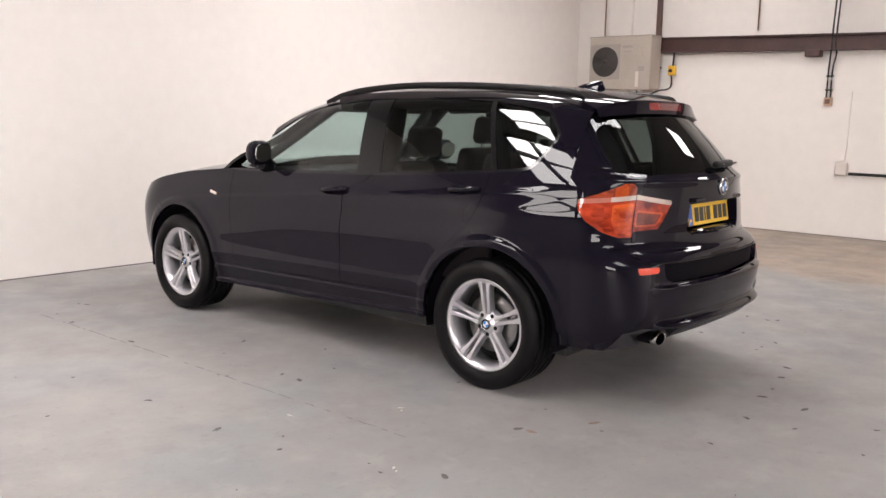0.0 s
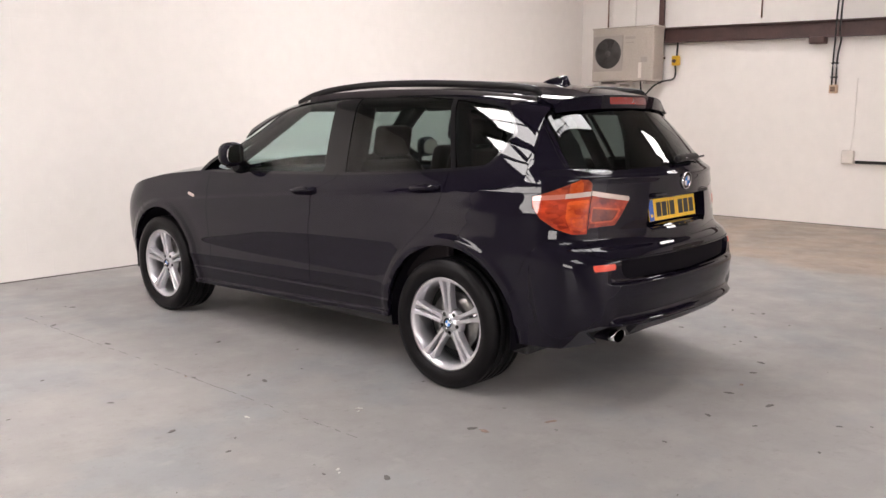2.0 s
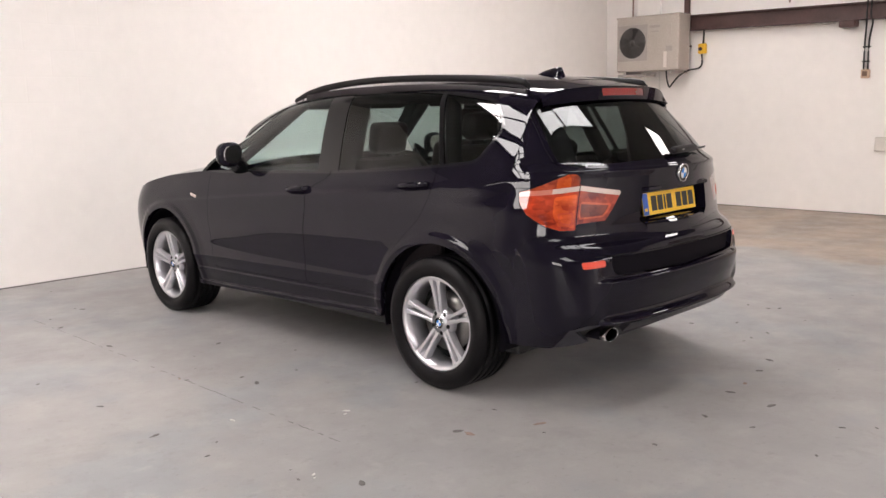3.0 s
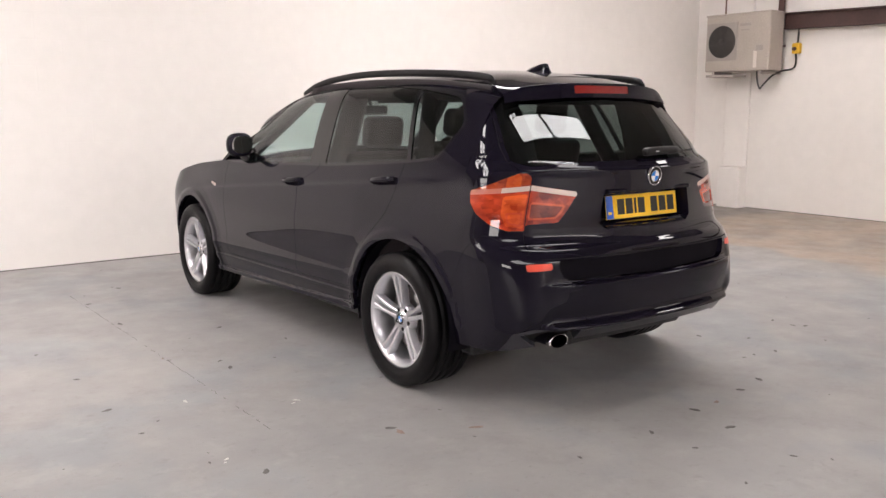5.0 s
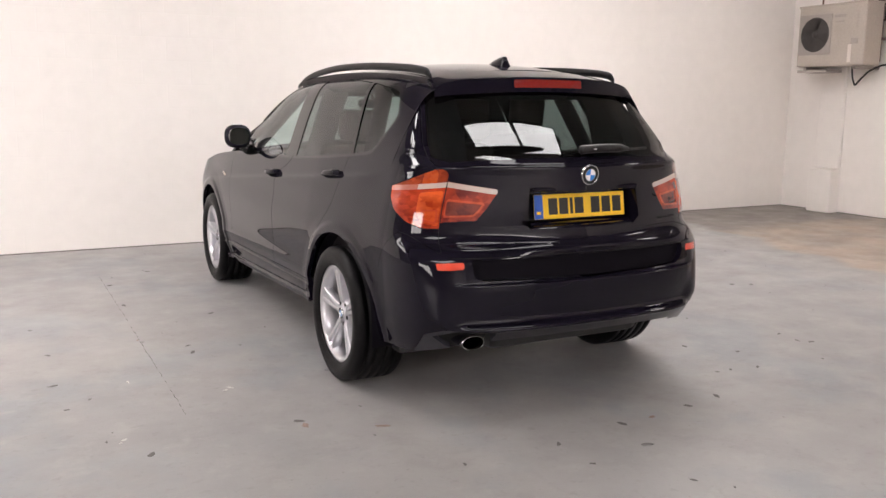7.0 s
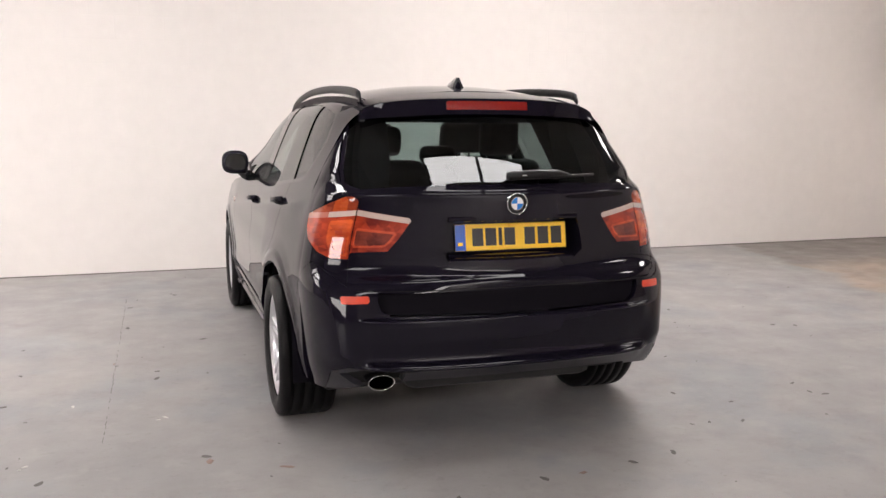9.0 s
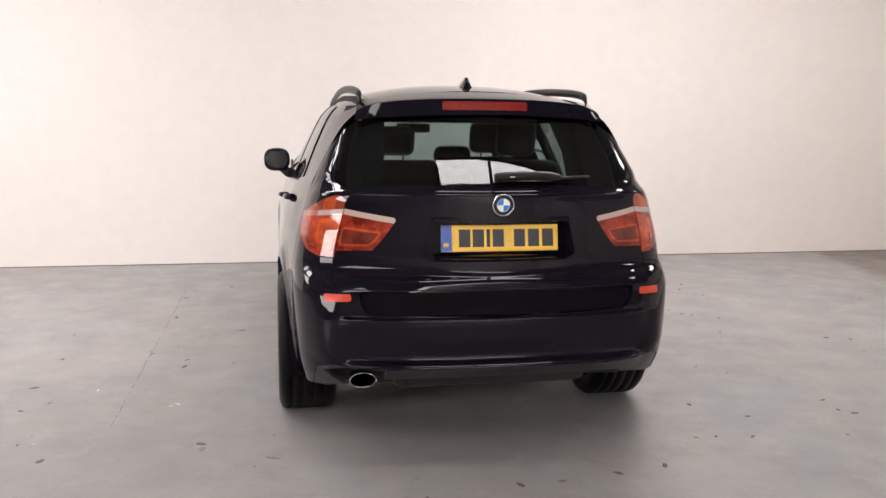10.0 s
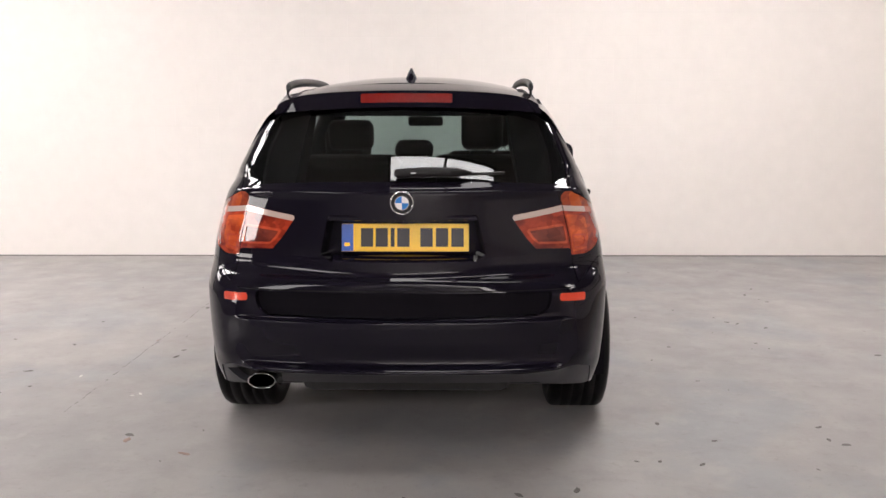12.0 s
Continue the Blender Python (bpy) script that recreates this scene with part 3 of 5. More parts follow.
panels("plate_recess", "recess", PAINT, tailgate, sides=("both",), shift=(0, 0.083, 0), label="recess behind the number plate")
panels("rear_window", "rear_glass", PRIVACY, tailgate, sides=("both",), offset=-0.002, label="tinted rear window")
rear_bumper = panels("rear_bumper", "bumper", PAINT, sides=("both",), rim=0.03, label="glossy black rear bumper")
# the overhang's shade on the ledge comes from this blacker material
panels("bumper_ledge", "ledge", DARK_TRIM, rear_bumper, sides=("both",), shift=(0, 0.028, 0), label="recessed loading ledge, its shade in the black material")
# sunken panel, the recess's shade put into its near-black colour
part("exhaust_recess", skin.mesh("pipe_hole", "left", shift=(0, 0.07, 0)), GAP_SHADE, rear_bumper, "recess round the exhaust, shade in its near-black colour")
part("valance_patch", skin.mesh("pipe_hole", "right", -0.004), GREY_TRIM, rear_bumper)
panels("valance", "valance", GREY_TRIM, rear_bumper, sides=("both",), offset=-0.004, rim=0.03, label="dark grey lower valance")

panels("reflector", "reflector", REFLECTOR, dict(left=rear_bumper, right=rear_bumper), offset=0.001, rim=0.01, label="narrow red reflector")
lamps = panels("tail_lamp", ("lamp",), LENS_RED, rim=0.02, label="red wrap-round tail lamp")
panels("lamp_top", "lamp_top", LENS_TOP, lamps, rim=0.015)
gates = panels("gate_lamp", "lamp_gate", LENS_GATE, rim=0.015, label="red lamp on the tailgate")
panels("gate_core", "gate_core", LENS_SMOKE, gates, offset=-0.003, rim=0.008, label="smoky dark red inner lens")
panels("light_guide", "gate_ring", LENS_GUIDE, gates, offset=0.0005, rim=0.008, label="bright orange light guide")
panels("light_guide", "core_ring", LENS_GUIDE, lamps, offset=0.0005, rim=0.008, label="bright orange light guide")
panels("core_inner", "core_inner", LENS_ORANGE, lamps, offset=-0.003, rim=0.008)
panels("lamp_core", "lamp_core", LENS_ORANGE, lamps, offset=-0.001, rim=0.012, label="bright orange-red lamp core")
panels("indicator", "lamp_amber", LENS_AMBER, lamps, rim=0.012, label="amber indicator lens")
panels("light_strip", "lamp_strip", LENS_CLEAR, lamps, offset=0.001, rim=0.015, label="pale clear lens strip")
panels("light_strip", "gate_strip", LENS_CLEAR, gates, offset=0.001, rim=0.015, label="pale clear lens strip")
panels("side_strip", "side_strip", LENS_PINK, lamps, offset=0.001, rim=0.015, label="pinkish lens strip")


# bonnet
def bonnet_place(u, v):
    y = np.asarray(v, float)
    edge = bonnet_line(y)
    d = np.clip((y - YF) / (front_line(edge) - YF), 0, 1)
    w = half_width(edge) * np.where(y > YF, (1 - d ** 2.3) ** (1 / 2.3), 1) * (1 - 0.02 * ease(2.3, 3.6, y))
    return np.stack([-u * w, y, edge + 0.07 * (1 - np.abs(u) ** 2.4) * (1 - 0.5 * ease(3.0, 3.5, y)) - 0.002], -1)


bonnet_skin = Skin(bonnet_place, np.linspace(0, 1, 24), np.linspace(1.95, 3.48, 60))
part("bonnet", bonnet_skin.mesh("skin", rim=0.02), PAINT, car, "glossy black bonnet")


# windscreen and roof
def screen_place(u, v):
    u, v = np.asarray(u, float), np.asarray(v, float)
    y = screen_edge(v)
    z = v - (1.627 - roof_line(y)) * ease(1.10, 1.56, v)
    w = half_width(v)
    return np.stack([-u * w, y + 0.055 * (1 - np.abs(u) ** 2.2), z + 0.02 * (1 - u * u)], -1)


screen = Skin(screen_place, np.linspace(0, 1, 26), np.linspace(1.03, 1.585, 40))
screen.cut(lambda u, v, x, y, z: np.maximum(np.maximum((u - 0.87) * 0.7, v - 1.565), 1.07 - v), "glass")
part("windscreen", screen.mesh("glass"), WINDOW, car, "tinted windscreen")
part("windscreen_surround", screen.mesh("skin", rim=0.02), GLOSS_BLACK, car)

def roof_place(u, v):
    u, v = np.asarray(u, float), np.asarray(v, float)
    w = float(half_width(1.60)) + 0.004
    front = 0.055 * (1 - np.abs(u) ** 2.2) * ease(1.0, 1.56, v)
    z = roof_line(v) - 0.030 * np.abs(u) ** 2.6 + 0.026 * (1 - u * u)
    return np.stack([-u * w, v + front, z], -1)


roof = Skin(roof_place, np.linspace(0, 1, 20), np.linspace(-0.335, 1.50, 66))
part("roof", roof.mesh("skin", rim=0.03), PAINT, car, "glossy black roof")
part("roof_lining", roof.mesh("skin", offset=-0.035), CABIN_LIGHT, car, "grey cloth roof lining")


# roof spoiler with the high brake lamp
def spoiler_place(u, v):
    """v: 0 on the roof, to 0.6 at the lip, to 1 under it."""
    u, v = np.asarray(u, float), np.asarray(v, float)
    t = np.clip(v / 0.55, 0, 1)
    s = np.clip((v - 0.55) / 0.45, 0, 1)
    w = 0.560 + 0.016 * t + 0.010 * s
    lip = -0.538 + 0.105 * np.abs(u) ** 2.2 
    y = -0.322 * (1 - t) + lip * t + s * -0.012 - 0.012 * s * ease(0.80, 1.0, np.abs(u))
    z = (1.575 + 0.026 * (1 - u * u)) * (1 - t) + 1.561 * t - 0.030 * np.abs(u) ** 2.6 - 0.028 * np.abs(u) ** 11 * t - 0.002 * t ** 6 - s * (0.070 - 0.030 * np.abs(u) ** 9)
    return np.stack([-u * w, y, z], -1)


spoiler_skin = Skin(spoiler_place, np.linspace(0, 1, 60), np.linspace(0, 1, 50))
spoiler_skin.cut(lambda u, v, x, y, z: np.maximum(np.abs(x) - 0.197, np.abs(v - 0.740) - 0.125), "lamp")
spoiler = part("roof_spoiler", spoiler_skin.mesh("skin", rim=0.02), PAINT, tailgate, "glossy black roof spoiler")
part("brake_lamp", spoiler_skin.mesh("lamp", offset=-0.002), LENS_DARK, tailgate, "dark red high brake lamp")

# rear wiper
bm = tube(spline([(-0.030, -0.846, 1.222), (0.0, -0.850, 1.226), (0.10, -0.845, 1.230), (0.20, -0.834, 1.229), (0.275, -0.818, 1.226)], 20), lambda t: 0.021 * min(1, 0.55 + 5 * t, 0.35 + 3.2 * (1 - t)), 12, flat=0.95)
wiper = part("rear_wiper", bm, WIPER, tailgate, "black rear wiper arm")
part("wiper_blade", tube([(0.02, -0.832, 1.212), (0.22, -0.822, 1.218), (0.41, -0.790, 1.224)], 0.006, 8), WIPER, wiper)
part("wiper_mark", box((0.020, 0.002, 0.004), (0.045, -0.8690, 1.228)), WHITE_ENAMEL, wiper)


def arc_disc(radius, depth, a0, a1, bm=None, steps=14, inner=0.0):
    """A flat sector in the xz plane facing -y."""
    bm = bm or bmesh.new()
    pts = [(radius * math.cos(a0 + (a1 - a0) * i / steps), radius * math.sin(a0 + (a1 - a0) * i / steps)) for i in range(steps + 1)]
    base = [(inner * math.cos(a1 - (a1 - a0) * i / steps), inner * math.sin(a1 - (a1 - a0) * i / steps)) for i in range(steps + 1)] if inner else [(0, 0)]
    ring = pts + base
    top, low = [bm.verts.new((x, -depth, z)) for x, z in ring], [bm.verts.new((x, 0, z)) for x, z in ring]
    bm.faces.new(top), bm.faces.new(low[::-1])
    for i in range(len(ring)):
        j = (i + 1) % len(ring)
        bm.faces.new((top[i], low[i], low[j], top[j]))
    bmesh.ops.recalc_face_normals(bm, faces=bm.faces)
    return bm


def roundel(parent, at, radius, rot=(0, 0, 0)):
    """A plain round emblem: chrome rim, dark ring, blue and white quarters."""
    m = pose(*at, *rot)
    bm = lathe([(-0.004, radius * 0.90), (-0.008, radius * 0.94), (-0.006, radius), (0.006, radius)], 40, "y")
    base = part("emblem", bm, CHROME, parent, "round emblem with blue and white quarters")
    for mat, name, bm in ((GLOSS_BLACK, "ring", arc_disc(radius * 0.92, 0.005, 0, 2 * math.pi - 1e-4, steps=40, inner=radius * 0.58)),
                          (CHROME, "inner_rim", arc_disc(radius * 0.62, 0.0062, 0, 2 * math.pi - 1e-4, steps=40, inner=radius * 0.56))):
        part(name, bm, mat, base)
    for k in range(4):
        part("quarter", arc_disc(radius * 0.57, 0.006, k * math.pi / 2, (k + 1) * math.pi / 2), (WHITE_ENAMEL, BLUE_ENAMEL)[k % 2], base)
    base.matrix_local = m
    return base


roundel(tailgate, (0.0, -0.893, 1.112), 0.047, (6, 0, 0))

# number plate: yellow, blue band, its characters as plain bars
plate = part("number_plate", box((0.517, 0.006, 0.114), (0.006, 0, 0), 0.0015), PLATE_YELLOW, tailgate, "yellow number plate with dark bars")
part("plate_band", box((0.047, 0.002, 0.111), (-0.2295, -0.0035, 0), 0.0005), PLATE_BLUE, plate, "blue band")
part("band_mark", box((0.022, 0.001, 0.014), (-0.231, -0.0049, -0.028)), PLATE_YELLOW, plate)
for cx, w in ((-0.150, 0.050), (-0.090, 0.050), (-0.046, 0.016), (-0.002, 0.050), (0.092, 0.050), (0.155, 0.050), (0.218, 0.050)):
    part("bar", box((w, 0.0015, 0.076), (cx, -0.0036, 0), 0.0005), PLATE_INK, plate)
plate.matrix_local = pose(0.002, -0.815, 0.963, -9, 0, 0)
part("plate_screw", lathe([(-0.006, 0.0001), (-0.006, 0.004), (0.0, 0.005)], 12, "y", (0.0, -0.813, 1.012)), PLATE_YELLOW, tailgate)
part("handle_bar", box((0.60, 0.03, 0.022), (0, -0.862, 1.048), 0.008), PAINT, tailgate, "glossy black tailgate handle strip")

# stepped sill along the foot of the recess, added; steps tilted for highlight lines
def tail_y(x, z):
    u = np.linspace(0, REAR, 1200)
    p = body_place(u, np.full_like(u, z))
    return float(np.interp(abs(x), -p[:, 0], p[:, 1]))


bm = bmesh.new()
rows = []
for x in np.linspace(-0.285, 0.285, 31):
    y = tail_y(x, 0.868)
    rows.append([bm.verts.new((x, y + dy, z)) for dy, z in ((0.060, 0.897), (0.032, 0.893), (0.020, 0.8834), (0.011, 0.8812), (0.000, 0.8723), (-0.001, 0.860), (0.020, 0.858))])
for a, b in zip(rows, rows[1:]):
    for i in range(6):
        bm.faces.new((a[i], b[i], b[i + 1], a[i + 1]))
bmesh.ops.recalc_face_normals(bm, faces=bm.faces)
part("recess_sill", bm, PAINT, tailgate, "stepped glossy sill under the number plate, added for highlight lines")

# exhaust tip
bm = bmesh.new()
lathe([(-0.012, 0.0475), (-0.0145, 0.0492), (-0.012, 0.0510), (0.020, 0.0500), (0.020, 0.0475)], 40, "y", bm=bm, closed=True)
bmesh.ops.scale(bm, vec=(1.12, 1, 0.64), verts=bm.verts)
tail_pipe = part("tail_pipe", bm, CHROME, car, "oval chrome exhaust tip")
tail_pipe.matrix_local = pose(*EXHAUST)
# near-black disc just inside the tip, stands for the shade in the pipe
bm = arc_disc(0.047, 0.0, 0, 2 * math.pi - 1e-4, steps=32)
bmesh.ops.scale(bm, vec=(1.12, 1, 0.64), verts=bm.verts)
bmesh.ops.translate(bm, vec=(0, 0.006, 0), verts=bm.verts)
part("pipe_mouth_shade", bm, GAP_SHADE, tail_pipe)
bm = lathe([(0.020, 0.0495), (0.30, 0.046)], 32, "y")
bmesh.ops.scale(bm, vec=(1.12, 1, 0.64), verts=bm.verts)
part("pipe", bm, DARK_TRIM, tail_pipe, "dark exhaust pipe behind its tip")

# roof rails
for sx in (-1, 1):
    path = spline([(sx * 0.548, -0.34, 1.563), (sx * 0.552, -0.26, 1.590), (sx * 0.555, 0.0, 1.612), (sx * 0.558, 0.45, 1.630), (sx * 0.560, 0.9, 1.630), (sx * 0.566, 1.25, 1.606), (sx * 0.574, 1.44, 1.574), (sx * 0.580, 1.60, 1.535)], 60)
    bm = tube(path, lambda t: 0.0125 * min(1, 8 * t + 0.35, 6 * (1 - t) + 0.25), 12, flat=1.5)
    tube([(x, y, z - 0.011) for x, y, z in path], 0.006, 8, bm=bm, flat=1.6)   # web down to the roof
    part("roof_rail", bm, RAIL, car, "satin black roof rail")

# aerial fin
bm = bmesh.new()
prof = [(0.095, 0.0), (0.05, 0.022), (0.0, 0.040), (-0.06, 0.053), (-0.105, 0.060), (-0.122, 0.058), (-0.136, 0.030), (-0.145, 0.0)]
rows = []
for y, h in prof:
    rows.append([bm.verts.new((sx * w, y, z)) for sx, w, z in ((-1, 0.034 * (1 - (abs(y + 0.045) / 0.15) ** 3 * 0.6), 0.0), (-1, 0.020, h * 0.45), (-1, 0.005, h), (1, 0.005, h), (1, 0.020, h * 0.45), (1, 0.034 * (1 - (abs(y + 0.045) / 0.15) ** 3 * 0.6), 0.0))])
for a, b in zip(rows, rows[1:]):
    for i in range(5):
        bm.faces.new((a[i], a[i + 1], b[i + 1], b[i]))
bmesh.ops.remove_doubles(bm, verts=bm.verts, dist=1e-5)
bmesh.ops.recalc_face_normals(bm, faces=bm.faces)
for f in bm.faces:
    f.smooth = True
fin = part("aerial_fin", bm, PAINT, car, "black shark fin aerial")
fin.matrix_local = pose(0, 0.0, 1.617)

# door handles
for doors_, y, z in ((front_doors, 1.20, 0.993), (rear_doors, 0.205, 1.060)):
    for side, sx in (("left", -1), ("right", 1)):
        x = float(-body_place(np.array([REAR + y - YR]), np.array([z]))[0, 0])
        path = spline([(sx * (x - 0.004), y - 0.105, z + 0.012), (sx * (x + 0.022), y - 0.085, z + 0.010), (sx * (x + 0.034), y, z + 0.004), (sx * (x + 0.022), y + 0.075, z - 0.003), (sx * (x - 0.004), y + 0.095, z - 0.005)], 24)
        h = part("door_handle", tube(path, 0.013, 10, flat=1.2), PAINT, doors_[side], "glossy black door handle")
        bm = lathe([(0.0, 0.030), (0.002, 0.028), (0.001, 0.0001)], 24, "x")
        bmesh.ops.scale(bm, vec=(sx, 1.6, 0.8), verts=bm.verts)
        bmesh.ops.translate(bm, vec=(sx * (x - 0.001), y, z), verts=bm.verts)
        part("handle_dish", bm, PAINT, h)

# side indicators on the wings
for side, sx in (("left", -1), ("right", 1)):
    y, z = 2.405, 0.890
    x = float(-body_place(np.array([REAR + y - YR]), np.array([z]))[0, 0])
    part("side_indicator", box((0.012, 0.075, 0.022), (sx * (x + 0.001), y, z), 0.005, (14, 0, 0)), LENS_CLEAR, wings[side], "small pale side indicator")

# door mirrors
for side, sx in (("left", -1), ("right", 1)):
    bm = bmesh.new()
    bmesh.ops.create_uvsphere(bm, u_segments=28, v_segments=18, radius=1)
    for v in bm.verts:
        p = v.co
        p.x, p.y, p.z = (math.copysign(abs(c) ** 0.74, c) for c in p)
        p.x, p.y, p.z = p.x * 0.090, p.y * (0.060 if p.y > 0 else 0.035), p.z * 0.080
    for f in bm.faces:
        f.smooth = True
    bmesh.ops.translate(bm, vec=(sx * 0.942, 1.855, 1.190), verts=bm.verts)
    m = part("door_mirror", bm, PAINT, front_doors[side], "glossy black door mirror")
    bm = arc_disc(1.0, 0.006, 0, 2 * math.pi - 1e-4, steps=36)
    for v in bm.verts:
        v.co.x, v.co.z = math.copysign(abs(v.co.x) ** 0.78, v.co.x) * 0.070, math.copysign(abs(v.co.z) ** 0.78, v.co.z) * 0.058
    bmesh.ops.transform(bm, matrix=pose(sx * 0.942, 1.8170, 1.192, 4, 0, -9 * sx), verts=bm.verts)
    part("mirror_glass", bm, MIRROR, m)
    part("mirror_arm", tube([(sx * 0.91, 1.89, 1.130), (sx * 0.87, 1.90, 1.10), (sx * 0.825, 1.92, 1.088)], lambda t: 0.030 + 0.018 * t, 12, flat=0.9), GLOSS_BLACK, m)
    part("mirror_sail", box((0.018, 0.17, 0.085), (sx * 0.836, 1.90, 1.118), 0.008, (24, 0, 0)), GLOSS_BLACK, front_doors[side], "gloss black corner panel at the mirror's foot")

# wheels
for side, sx in (("left", -1), ("right", 1)):
    for ay in AXLES:
        wheel = part("wheel", lathe([(-0.118, RIM_R - 0.012), (-0.115, RIM_R), (-0.100, RIM_R - 0.010), (-0.085, RIM_R - 0.022), (0.06, RIM_R - 0.035), (0.10, RIM_R - 0.02), (0.105, RIM_R - 0.03), (-0.08, RIM_R - 0.04), (-0.105, RIM_R - 0.028)], 72, closed=True), ALLOY, car, "silver alloy wheel with five paired spokes")
        tread = [(-0.122, RIM_R - 0.004), (-0.135, RIM_R + 0.018), (-0.140, RIM_R + 0.05), (-0.136, TYRE_R - 0.035), (-0.127, TYRE_R - 0.012), (-0.112, TYRE_R - 0.002)]
        grooves = []
        for g in (-0.075, -0.025, 0.025, 0.075):
            grooves += [(g - 0.006, TYRE_R), (g - 0.004, TYRE_R - 0.008), (g + 0.004, TYRE_R - 0.008), (g + 0.006, TYRE_R)]
        part("tyre", lathe(tread + grooves + [(-a, r) for a, r in tread[::-1]], 96), RUBBER, wheel, "black rubber tyre")
        part("brake_disc", lathe([(-0.030, 0.06), (-0.030, 0.160), (-0.005, 0.160), (-0.005, 0.06)], 48, closed=True), STEEL, wheel)
        # flat near-black disc behind the spokes, painted shade of the wheel's inside
        part("barrel_shade", lathe([(0.02, 0.02), (0.02, RIM_R - 0.03)], 48), GAP_SHADE, wheel)
        for k in range(5):
            arm = radians(90 + 72 * k)
            for sp in (-1, 1):
                bm = bmesh.new()
                rings = []
                for i in range(13):
                    t = i / 12
                    r = 0.055 + (RIM_R - 0.014 - 0.055) * t
                    # the pair runs side by side with a slit between, and spreads into the rim
                    off = 0.0135 + 0.0105 * t + 0.006 * t ** 4
                    half = 0.0125 - 0.003 * math.sin(math.pi * min(1, t * 1.15)) + 0.009 * max(0, t - 0.82) / 0.18
                    depth = -0.084 - 0.026 * t ** 0.8
                    c, s_ = math.cos(arm), math.sin(arm)
                    mid = sp * off
                    ring = []
                    for w, dd in ((-half - 0.003, 0.042), (-half, 0.005), (-half + 0.003, 0.0), (half - 0.003, 0.0), (half, 0.005), (half + 0.003, 0.042)):
                        ring.append(bm.verts.new((depth + dd, r * c - (mid + w) * s_, r * s_ + (mid + w) * c)))
                    rings.append(ring)
                for a, b in zip(rings, rings[1:]):
                    for i in range(5):
                        bm.faces.new((a[i], a[i + 1], b[i + 1], b[i])).smooth = i != 2
                bmesh.ops.recalc_face_normals(bm, faces=bm.faces)
                part("spoke", bm, ALLOY, wheel)
            # web that joins the pair behind its slit near the hub
            web_bm = box((0.030, 0.085, 0.034), (-0.060, 0.095, 0), 0.006, bm=None)
            bmesh.ops.rotate(web_bm, cent=(0, 0, 0), matrix=Matrix.Rotation(arm, 3, "X"), verts=web_bm.verts)
            part("spoke_web", web_bm, ALLOY_SHADED, wheel)
        hub = part("wheel_hub", lathe([(-0.085, 0.0001), (-0.086, 0.034), (-0.080, 0.037), (-0.078, 0.070), (-0.070, 0.078), (-0.04, 0.082)], 40), ALLOY, wheel)
        for k in range(5):
            a = radians(54 + 72 * k)
            # near-black disc painted as the shade in a bolt hole
            part("bolt_hole_shade", lathe([(-0.0795, 0.0001), (-0.0800, 0.0115), (-0.074, 0.012)], 14, at=(0, 0.056 * math.cos(a), 0.056 * math.sin(a))), GAP_SHADE, wheel)
        roundel_ob = roundel(wheel, (-0.087, 0, 0), 0.031, (0, 0, -90))
        wheel.matrix_local = Matrix.Translation((sx * 0.802, ay, HUB_Z)) @ (Matrix.Identity(4) if sx < 0 else pose(0, 0, 0, 0, 0, 180)) @ pose(0, 0, 0, -3, 0, 0)
        # arch liner
        bm = bmesh.new()
        rows = []
        for i in range(29):
            a = math.pi * (-0.06 + 1.12 * i / 28)
            rows.append([bm.verts.new((sx * xx, ay + rr * math.cos(a), HUB_Z + rr * math.sin(a))) for xx, rr in ((0.895, 0.426), (0.60, 0.430), (0.55, 0.05))])
        for a, b in zip(rows, rows[1:]):
            for i in range(2):
                bm.faces.new((a[i], a[i + 1], b[i + 1], b[i])).smooth = True
        part("arch_liner", bm, DARK_TRIM, car)
part("underbody", box((1.50, 3.55, 0.10), (0, 1.35, 0.27), 0.02), MATT_BLACK, car, "black underbody tray")
part("rear_axle", tube([(-0.7, 0, 0.33), (0.7, 0, 0.33)], 0.05, 10), MATT_BLACK, car)
part("silencer", box((0.9, 0.28, 0.15), (0.0, -0.62, 0.36), 0.05), MATT_BLACK, car)

# ---------------------------------------------------------------- car: cabin
part("cabin_floor", box((1.46, 2.9, 0.04), (0, 0.95, 0.42), 0.01), CABIN, car)
part("load_cover", box((1.10, 0.50, 0.02), (0, -0.46, 1.075), 0.008), CABIN, car, "dark load cover")
part("dashboard", box((1.36, 0.46, 0.30), (0, 1.92, 0.93), 0.07, segments=4), CABIN, car, "black dashboard")
wheel_ring = lathe([(0.016 * math.cos(a), 0.178 + 0.016 * math.sin(a)) for a in np.linspace(0, 2 * math.pi, 13)[:-1]], 40, "y", closed=True)
steer = part("steering_wheel", wheel_ring, LEATHER, car, "black steering wheel")
part("steering_boss", box((0.30, 0.04, 0.08), (0, 0.01, 0), 0.02), CABIN, steer)
steer.matrix_local = pose(0.36, 1.50, 0.98, -22, 0, 0)


